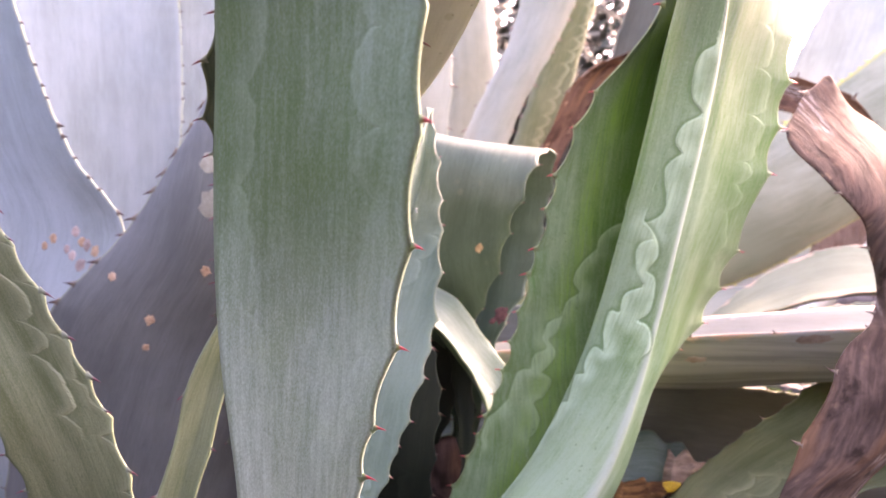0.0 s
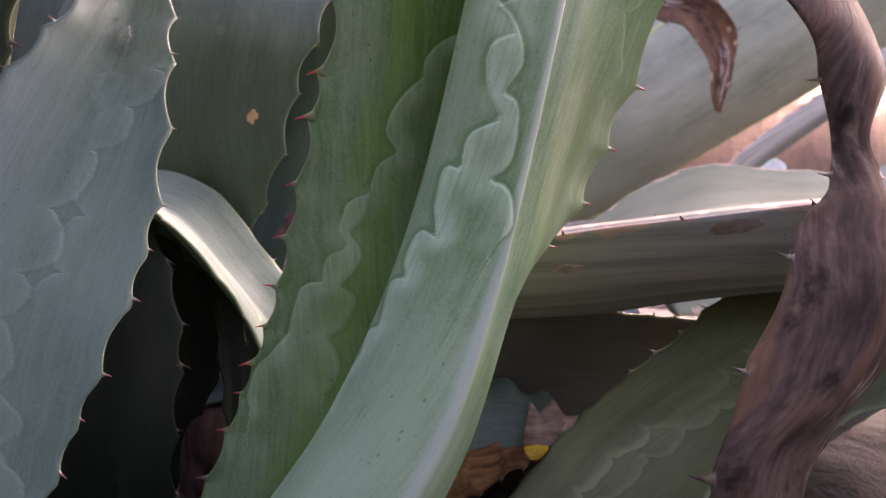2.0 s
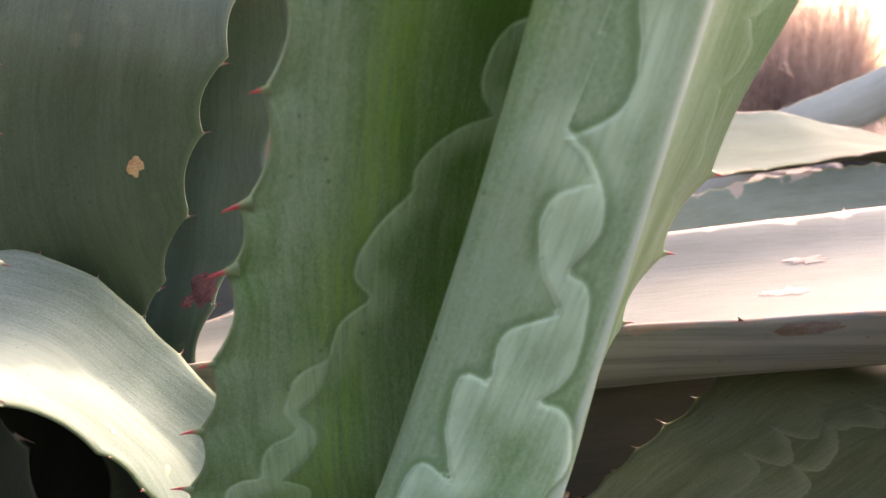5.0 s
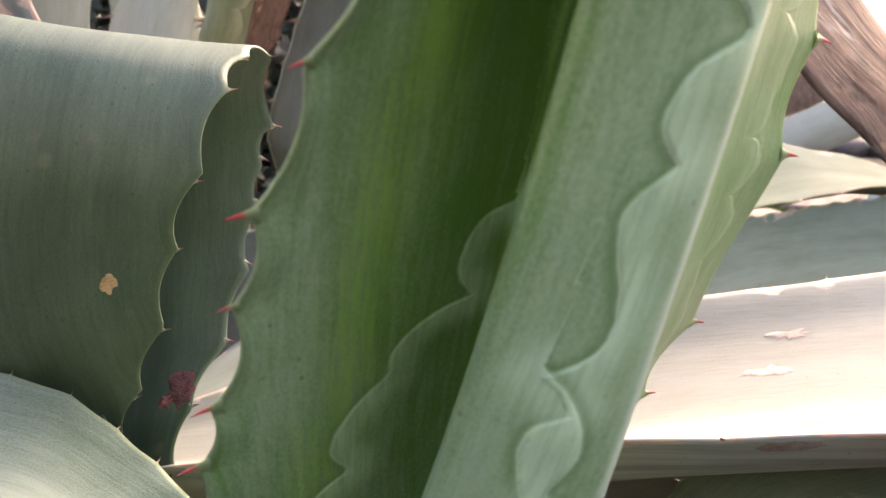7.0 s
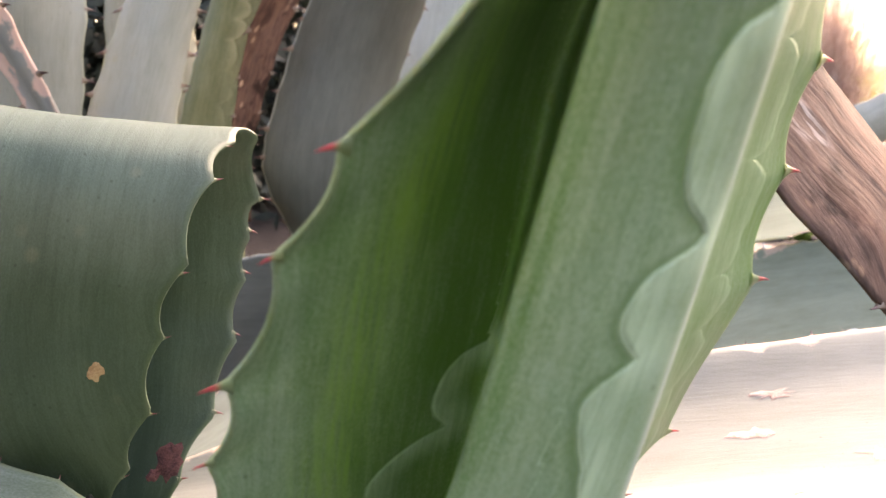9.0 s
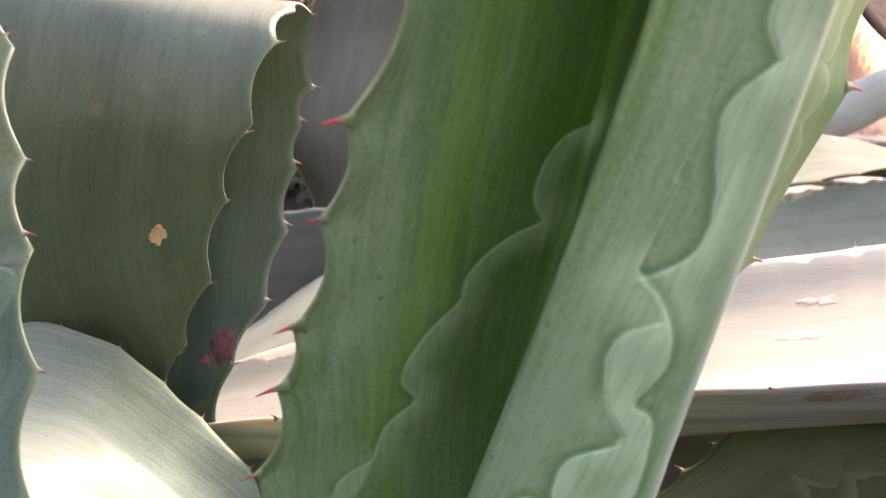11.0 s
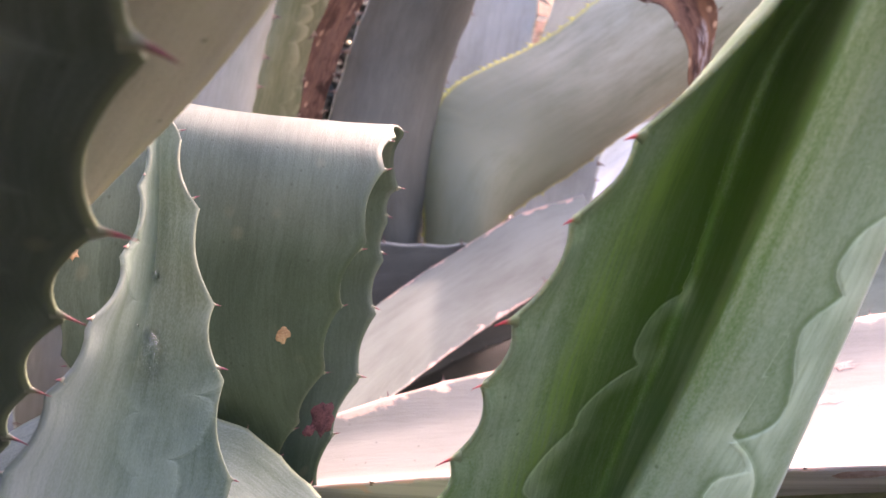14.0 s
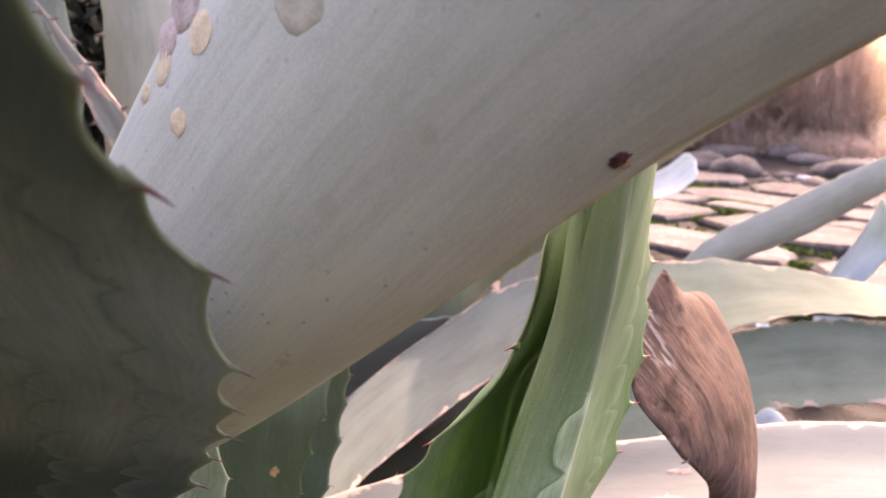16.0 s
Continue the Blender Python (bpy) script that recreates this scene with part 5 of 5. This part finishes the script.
def flagstone(seed, w, d):
    rng = random.Random(seed)
    ring = 9
    pts = []
    for i in range(ring):
        a = 2 * math.pi * i / ring + rng.uniform(-0.15, 0.15)
        c, s2 = math.cos(a), math.sin(a)
        f = min(1 / max(abs(c), 1e-3), 1 / max(abs(s2), 1e-3)) * rng.uniform(0.86, 1.0)
        pts.append((c * f * w / 2, s2 * f * d / 2))
    verts = [(x, y, -0.03) for x, y in pts] + [(x * 0.99, y * 0.99, 0.012) for x, y in pts] + [(x * 0.93, y * 0.93, 0.022 + rng.uniform(-0.003, 0.003)) for x, y in pts] + [(0, 0, 0.024)]
    faces = []
    for lv in (0, 1):
        for i in range(ring):
            a, b = lv * ring + i, lv * ring + (i + 1) % ring
            faces.append((a, b, b + ring, a + ring))
    for i in range(ring):
        faces.append((2 * ring + i, 2 * ring + (i + 1) % ring, 3 * ring))
    me = bpy.data.meshes.new("flagstone")
    me.from_pydata(verts, [], faces)
    me.materials.append(M_STONE)
    me["length"] = w
    return me


# rows of long slabs run across the path; the rows stack away from the bed
ROW, ACROSS = Vector((0.25, -0.968, 0)), Vector((0.968, 0.25, 0))
rng = random.Random(4)
STONES = {d: [flagstone(10 * i + int(d * 100), rng.uniform(0.32, 0.80), d) for i in range(6)] for d in (0.14, 0.19, 0.25, 0.31)}
joints = []
p = 0.70
while p < 3.1:
    d = rng.choice((0.14, 0.19, 0.25, 0.31))
    at = -4.6 + rng.uniform(0, 0.4)
    while at < -0.4:
        me = rng.choice(STONES[d])
        w = me["length"]
        c = ACROSS * (p + d / 2) + ROW * (at + w / 2)
        if c.y > 1.30 and c.x > 0.62:
            ob = new("flagstone", me)
            ob.parent = path
            ob.matrix_parent_inverse = Matrix.Translation(-path.location)
            ob.matrix_basis = pose(c.x, c.y, 0.004 + rng.uniform(-0.008, 0.008), rng.uniform(-1.5, 1.5), rng.uniform(-1.5, 1.5), rng.uniform(-4, 4) - 75.5 + (180 if rng.random() < 0.5 else 0))
            joints.append((c - ACROSS * (d / 2 + 0.025), w))
            joints.append((c + ROW * (w / 2 + 0.02), 0.1))
        at += w + rng.uniform(0.03, 0.06)
    p += d + rng.uniform(0.03, 0.06)


def tufts(name, label, category, count, place, material, high, thin, seed, lean=0.35):
    rng = random.Random(seed)
    verts, faces = [], []
    for _ in range(count):
        x, y, z = place(rng)
        h = high * rng.uniform(0.5, 1.1)
        a = rng.uniform(0, 2 * math.pi)
        dx, dy = math.cos(a), math.sin(a)
        b = rng.uniform(0.1, 1) * lean * h
        w = thin * rng.uniform(0.6, 1.3)
        q = len(verts)
        for f, g in ((0, 1.0), (0.4, 0.9), (0.75, 0.6)):
            g2 = 0.6 * f + 0.4 * f * f
            c = Vector((x + dx * b * g2, y + dy * b * g2, z + h * f))
            verts += [c + Vector((-dy * w * g, dx * w * g, 0)), c + Vector((dy * w * g, -dx * w * g, 0))]
        verts.append(Vector((x + dx * b, y + dy * b, z + h)))
        faces += [(q, q + 1, q + 3, q + 2), (q + 2, q + 3, q + 5, q + 4), (q + 4, q + 5, q + 6)]
    return tagged(part(name, verts, faces, material), label, category, kind="stuff")


def fountain(label, at, count, high, spread, seed):
    """A clump of dry grass whose stems spring from one root and arch outwards."""
    rng = random.Random(seed)
    verts, faces = [], []
    for _ in range(count):
        a = rng.uniform(0, 2 * math.pi)
        lean = min(1.45, abs(rng.gauss(0, spread)))
        length = high * rng.uniform(0.45, 1.1)
        dx, dy = math.cos(a), math.sin(a)
        root = Vector(at) + Vector((rng.gauss(0, 0.09), rng.gauss(0, 0.09), 0))
        w = rng.uniform(0.0012, 0.0034)
        kink = rng.gauss(0, 0.10)
        c, q = root, len(verts)
        for i in range(5):
            side = Vector((-dy, dx, 0)) * (w * (1 - 0.17 * i))
            verts += [c - side, c + side]
            tilt = lean * (0.55 + 0.28 * i)
            c = c + Vector((dx * math.sin(tilt) - dy * kink, dy * math.sin(tilt) + dx * kink, math.cos(tilt))) * (length / 4)
            c.z = max(c.z, 0.01)
        faces += [(q + 2 * i, q + 2 * i + 1, q + 2 * i + 3, q + 2 * i + 2) for i in range(4)]
    return tagged(part("dry_grass", verts, faces, M_REED), label, "grass", kind="stuff")


fountain("arching clump of dry reddish brown ornamental grass", (4.10, 4.35, 0), 3200, 1.15, 0.70, 5)
fountain("broad clump of dry reddish brown ornamental grass", (3.60, 4.80, 0), 3000, 1.10, 0.80, 15)
fountain("low clump of dry orange brown ornamental grass", (4.95, 4.30, 0), 1200, 0.70, 0.80, 25)
for i in range(9):
    far, az = (6.1, 6.9)[i % 2], radians(24.0 + 2.0 * i)
    fountain("tall dry reddish grass massed behind the first clumps", (far * math.sin(az), far * math.cos(az), 0), 1300, 1.60, 0.62, 35 + i)
tufts("dry_grass", "low tangle of dry brown stems", "grass", 2600, lambda r: (lambda c: (c.x, c.y, 0.0))(ACROSS * r.gauss(4.55, 0.12) + ROW * r.uniform(-4.6, -2.2)), M_REED, 0.16, 0.003, 6, 1.9)
tufts("lawn", "sunlit yellow-green rough grass beyond the path", "grass", 26000, lambda r: (lambda f: (r.uniform(0.45, 1.25) * f, f, 0.0))(6.5 + 22 * r.random() ** 1.6), M_LAWN, 0.28, 0.016, 16, 0.9)
tufts("moss", "green moss in the joints of the path", "moss", 11000, lambda r: (lambda j: tuple((j[0] + ROW * (r.gauss(0, 0.25) * j[1]) + ACROSS * r.gauss(0, 0.014))[:2]) + (0.004,))(random.Random(r.randrange(46)).choice(joints)), M_MOSS, 0.022, 0.005, 7, 0.9)


def hedge(name, label, count, place, size, seed):
    rng = random.Random(seed)
    verts, faces = [], []
    for _ in range(count):
        c = Vector(place(rng))
        a = Vector((rng.gauss(0, 1), rng.gauss(0, 1), rng.gauss(0, 1))).normalized()
        b = a.orthogonal().normalized()
        s2 = size * rng.uniform(0.6, 1.3)
        q = len(verts)
        verts += [c - a * s2, c + b * s2 * 0.4, c + a * s2, c - b * s2 * 0.4]
        faces.append((q, q + 1, q + 2, q + 3))
    return tagged(part(name, verts, faces, M_HEDGE, smooth=False), label, "hedge", kind="stuff")


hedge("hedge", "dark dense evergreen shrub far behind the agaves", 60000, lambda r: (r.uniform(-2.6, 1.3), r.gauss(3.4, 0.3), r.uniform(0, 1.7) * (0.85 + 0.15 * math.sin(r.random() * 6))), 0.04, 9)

# unseen shrubs added on the near and west sides to block low sky light
hedge("hedge", "unseen dark shrub added on the near side to block sky light", 60000, lambda r: (r.uniform(-2.6, 1.6), r.gauss(-1.8, 0.16), r.uniform(0, 1.2)), 0.045, 12)
hedge("hedge", "unseen dark shrub added along the west to block sky light", 30000, lambda r: (r.gauss(-1.35, 0.16), r.uniform(-2.2, 3.2), r.uniform(0, 0.9)), 0.045, 13)

# ---- wet drops, scars and rot on the leaves ----
def water_drop(at, rx, rz, parent_leaf):
    """A clear bead clinging to a leaf."""
    front, rear, N, u = SURFACE[parent_leaf.name]
    d = np.linalg.norm(front - np.array(at), axis=2)
    i, j = np.unravel_index(d.argmin(), d.shape)
    c, n = Vector(front[i, j]), Vector(N[i, j])
    t = Vector(front[min(i + 1, len(u) - 1), j] - front[i - 1, j]).normalized()
    w = t.cross(n).normalized()
    bm = bmesh.new()
    bmesh.ops.create_uvsphere(bm, u_segments=18, v_segments=12, radius=1.0)
    for v in bm.verts:
        x, y, z = v.co
        wide = rx * (1 - 0.25 * y)
        v.co = c + w * x * wide + t * y * rz + n * (max(z, -0.25) * rx * 1.35)
    me = bpy.data.meshes.new("water_drop")
    bm.to_mesh(me)
    bm.free()
    me.materials.append(M_WATER)
    me.polygons.foreach_set("use_smooth", [True] * len(me.polygons))
    return tagged(new("water_drop", me), "clear water drop clinging to a blue-green leaf", "water drop", "drops on the leaf")


kw = Nodes("water")
kw.bsdf.inputs["Transmission Weight"].default_value = 1.0
kw.bsdf.inputs["IOR"].default_value = 1.33
M_WATER = kw.done((0.98, 1.0, 1.0), 0.02, 0.5)
water_drop((-0.0163, 0.4532, 0.3698), 0.0030, 0.0062, tip_leaf)
water_drop((-0.014, 0.462, 0.388), 0.0011, 0.0016, tip_leaf)
water_drop((-0.017, 0.450, 0.376), 0.0009, 0.0012, tip_leaf)

for i, (x, y, z, r, m) in enumerate(((0.009, 0.295, 0.550, 0.0030, M_TAN), (0.001, 0.297, 0.559, 0.0040, M_TAN), (0.013, 0.287, 0.564, 0.0045, M_TAN), (0.003, 0.291, 0.571, 0.0065, M_DRYPINK), (0.032, 0.270, 0.571, 0.0055, M_RING), (-0.005, 0.304, 0.554, 0.0025, M_TAN), (-0.002, 0.296, 0.568, 0.0050, M_DRYPINK))):
    blemish(over, (x, y, z), r, r * 0.9, m, "corky_spot", False, seed=110 + i, ragged=0.95)
blemish(over, (0.075, 0.248, 0.544), 0.0026, 0.0018, M_WOUND, "scar", False, seed=121)
blemish(over, (0.077, 0.247, 0.543), 0.0015, 0.0014, M_SCAR, "scar", False, seed=122)
blemish(bent, (0.023, 0.503, 0.351), 0.0034, 0.0026, M_SCAR, back=True, seed=2)
for i, (x, z) in enumerate(((-0.040, 0.392), (-0.041, 0.398), (-0.038, 0.386), (-0.036, 0.404))):
    blemish(bent, (x, 0.503, z), 0.0030 - 0.0004 * i, 0.0022, M_SCAR, back=True, seed=20 + i)
blemish(bent, (0.038, 0.531, 0.310), 0.0075, 0.0058, M_WOUND, "rotten_patch", False, seed=3)
blemish(bent, (0.031, 0.530, 0.304), 0.0028, 0.0030, M_WOUND, "rotten_patch", False, seed=4)
blemish(sunlit, (0.028, 0.478, 0.268), 0.0012, 0.0030, M_SCAR, back=True, seed=5)
blemish(sunlit, (0.014, 0.468, 0.286), 0.0012, 0.0022, M_RING, back=True, seed=6)
for i, (x, z, r) in enumerate(((-0.223, 0.356, 0.0030), (-0.217, 0.351, 0.0026), (-0.210, 0.360, 0.0034), (-0.206, 0.354, 0.0030), (-0.202, 0.352, 0.0036), (-0.207, 0.340, 0.0042), (-0.195, 0.347, 0.0034), (-0.212, 0.347, 0.0032), (-0.196, 0.338, 0.0030), (-0.232, 0.352, 0.0026))):
    blemish(spotted, (x * 1.36, 0.60, 0.35 + (z - 0.35) * 1.36), r * 1.36, r * 1.15, M_DRYPINK if i % 3 else M_SCAR, seed=40 + i, ragged=0.85)
for i, (x, z, r) in enumerate(((-0.117, 0.374, 0.0085), (-0.118, 0.392, 0.0065), (-0.150, 0.314, 0.0030), (-0.122, 0.338, 0.0030), (-0.168, 0.335, 0.0026), (-0.155, 0.300, 0.0022))):
    blemish(ringed, (x * 1.3, 0.52, 0.35 + (z - 0.35) * 1.3), r * 1.3, r * 1.3, M_RING if i < 2 else M_SCAR, seed=60 + i)
for i, (x, y, z, a, b) in enumerate(((0.215, 0.440, 0.300, 0.012, 0.004), (0.262, 0.500, 0.306, 0.016, 0.006), (0.255, 0.470, 0.300, 0.010, 0.004), (0.300, 0.470, 0.306, 0.018, 0.007), (0.330, 0.440, 0.306, 0.022, 0.008), (0.235, 0.445, 0.302, 0.008, 0.004), (0.285, 0.515, 0.308, 0.014, 0.005), (0.36, 0.42, 0.305, 0.02, 0.008))):
    blemish(long_leaf, (x, y, z), a * 0.8, b * 0.8, M_DRYPINK, "dried_patch", True, seed=80 + i, ragged=0.3)
for i, (x, y, z, a, b) in enumerate(((0.205, 0.430, 0.296, 0.012, 0.004), (0.150, 0.465, 0.278, 0.008, 0.003), (0.125, 0.482, 0.272, 0.007, 0.003))):
    blemish(long_leaf, (x, y, z), a, b, M_DRYPINK, "dried_patch", False, seed=95 + i)

# ---- stumps and litter between the plants ----
ribbon_debris("leaf_stub", "grey-blue cut leaf stub with a frayed brown end", "leaf stub", [
    ((0.107, 0.535, 0.181), (0.118, 0.560, 0.222), 0.003), ((0.126, 0.530, 0.185), (0.136, 0.556, 0.218), 0.004), ((0.142, 0.528, 0.187), (0.150, 0.552, 0.220), 0.003),
    ((0.150, 0.528, 0.188), (0.158, 0.549, 0.212), 0.004), ((0.160, 0.529, 0.190), (0.168, 0.545, 0.214), 0.002), ((0.168, 0.530, 0.194), (0.172, 0.540, 0.206), 0.001)], M_LIT, thick=0.003, seed=72, ripple=0.004)
ribbon_debris("dead_leaf", "frayed pinkish dry leaf end on a stub", "dead leaf", [
    ((0.147, 0.520, 0.190), (0.155, 0.532, 0.212), 0.002), ((0.153, 0.517, 0.193), (0.160, 0.531, 0.206), 0.005), ((0.159, 0.518, 0.193), (0.166, 0.529, 0.213), 0.001),
    ((0.166, 0.518, 0.197), (0.172, 0.527, 0.205), 0.004), ((0.173, 0.520, 0.199), (0.178, 0.524, 0.206), 0.001)], M_DRYBUFF, thick=0.002, seed=78, ripple=0.006, step=0.001)
ribbon_debris("dead_leaf", "curled purplish dry leaf scrap on the soil", "dead leaf", [
    ((0.118, 0.560, 0.190), (0.122, 0.585, 0.205), 0.006), ((0.130, 0.560, 0.212), (0.134, 0.590, 0.220), 0.012),
    ((0.150, 0.565, 0.214), (0.152, 0.590, 0.216), 0.008), ((0.172, 0.570, 0.200), (0.173, 0.574, 0.201), 0.001)], M_DEAD, thick=0.003, seed=73, ripple=0.006)
for i, (x, y, z, h, r) in enumerate(((0.002, 0.552, 0.140, 0.072, 0.020), (0.030, 0.550, 0.140, 0.068, 0.017), (0.016, 0.575, 0.140, 0.064, 0.024), (0.165, 0.575, 0.130, 0.060, 0.018))):
    ribbon_debris("leaf_stump", "reddish brown fibrous old leaf base in the soil", "leaf stump", [
        ((x - r, y, z), (x + r, y, z), -r * 0.8), ((x - r * 0.95, y, z + h * 0.5), (x + r, y - 0.003, z + h * 0.5), -r * 0.8),
        ((x - r * 0.8, y - 0.004, z + h * 0.9), (x + r * 0.7, y - 0.006, z + h), -r * 0.5), ((x - r * 0.5, y - 0.004, z + h), (x + r * 0.3, y - 0.004, z + h * 1.06), -r * 0.2)],
        M_STUMP, thick=0.012, seed=74 + i, ripple=0.006)
ribbon_debris("leaf_stub", "pale cut leaf stub among the stumps", "leaf stub", [
    ((-0.012, 0.540, 0.216), (-0.010, 0.548, 0.232), -0.002), ((-0.002, 0.538, 0.219), (-0.001, 0.546, 0.233), -0.002), ((0.006, 0.536, 0.221), (0.006, 0.543, 0.234), -0.001)], M_LIT, thick=0.006, seed=79, ripple=0.004)
ribbon_debris("leaf_scrap", "pale blue torn leaf scrap lying on soil", "leaf scrap", [
    ((0.410, 0.610, 0.205), (0.420, 0.620, 0.262), 0.004), ((0.440, 0.605, 0.215), (0.438, 0.615, 0.276), 0.004), ((0.475, 0.600, 0.205), (0.472, 0.605, 0.240), 0.002)], M_PUP, thick=0.003, seed=80, ripple=0.006)

# a young agave by the path: one broad cupped leaf and two small ones
pup = thing("agave_pup", "young blue-white agave offset beside the path", "agave", (0.93, 1.06, 0.0))
pup.matrix_world = Matrix.Translation((0.93, 1.06, 0.0))
for i, leaf_at in enumerate((
        [((0.880, 1.07, 0.010), (0.935, 1.06, 0.010), 0.010), ((0.890, 1.05, 0.150), (0.945, 1.03, 0.150), 0.014), ((0.905, 1.05, 0.220), (0.958, 1.03, 0.215), 0.016),
         ((0.928, 1.05, 0.250), (0.990, 1.03, 0.243), 0.016), ((0.962, 1.05, 0.285), (1.022, 1.03, 0.282), 0.014), ((0.990, 1.05, 0.322), (1.017, 1.03, 0.318), 0.007), ((1.005, 1.05, 0.350), (1.006, 1.05, 0.350), 0.0)],
        [((0.930, 1.09, 0.010), (0.970, 1.10, 0.010), 0.006), ((0.960, 1.12, 0.090), (1.005, 1.11, 0.088), 0.010), ((1.020, 1.14, 0.150), (1.050, 1.12, 0.140), 0.008), ((1.080, 1.14, 0.190), (1.081, 1.14, 0.189), 0.0)],
        [((0.900, 1.10, 0.010), (0.930, 1.11, 0.010), 0.006), ((0.890, 1.14, 0.080), (0.930, 1.15, 0.080), 0.008), ((0.890, 1.18, 0.130), (0.915, 1.19, 0.130), 0.006), ((0.900, 1.21, 0.170), (0.901, 1.21, 0.170), 0.0)])):
    rooted(pup, leaf(pup, leaf_at, M_PUP, 0.006, CHANNEL, "dark", 0.03, 0.003, 0.001, seed=90 + i, step=0.006, cols=16))
# the curled tip of a pale leaf beyond the dead one
rooted(big, leaf(big, [
    ((0.480, 1.33, 0.190), (0.490, 1.28, 0.160), 0.006), ((0.640, 1.35, 0.310), (0.640, 1.30, 0.265), 0.010), ((0.713, 1.35, 0.350), (0.708, 1.30, 0.302), 0.012),
    ((0.782, 1.35, 0.366), (0.769, 1.30, 0.330), 0.012), ((0.829, 1.35, 0.386), (0.823, 1.30, 0.346), 0.010), ((0.857, 1.35, 0.402), (0.847, 1.30, 0.364), 0.006), ((0.866, 1.33, 0.392), (0.866, 1.33, 0.388), 0.001)],
    M_PUP, 0.006, CHANNEL, "dark", 0.04, 0.003, 0.001, seed=94, step=0.006, cols=16, label="pale blue leaf with a curled tip"))

# the slanting leaf over the path
rooted(old_agave, leaf(old_agave, [
    ((0.560, 0.98, 0.260), (0.580, 0.99, 0.220), -0.004), ((0.640, 1.00, 0.318), (0.680, 1.00, 0.278), -0.004),
    ((0.790, 1.00, 0.372), (0.830, 1.00, 0.322), -0.004), ((0.953, 1.00, 0.424), (0.958, 1.00, 0.372), -0.004),
    ((1.250, 0.98, 0.500), (1.252, 0.98, 0.498), -0.001)], M_GREY, 0.010, CHANNEL, "dark", 0.05, 0.003, 0.001, seed=26, step=0.006, label="grey-green leaf slanting up over the path"))

# field stones and broken slabs edging the path
rng = random.Random(21)
for i in range(46):
    at = ACROSS * (3.15 + 1.25 * rng.random() ** 0.8) + ROW * rng.uniform(-4.3, -2.0)
    r = rng.choice((0.03, 0.04, 0.055, 0.075, 0.10, 0.13))
    pale = r < 0.05 and i % 3 == 0
    ob = new("stone", pebble_mesh(i, r * rng.uniform(0.9, 1.5), r * rng.uniform(0.7, 1.0), r * rng.uniform(0.35, 0.6), M_CHALK if pale else M_COBBLE))
    ob.matrix_world = pose(at.x, at.y, r * 0.2, 0, 0, 47 * i)
    tagged(ob, "smooth whitish pebble beside the path" if pale else "weathered brownish field stone edging the path", "stone", "stones along the path")
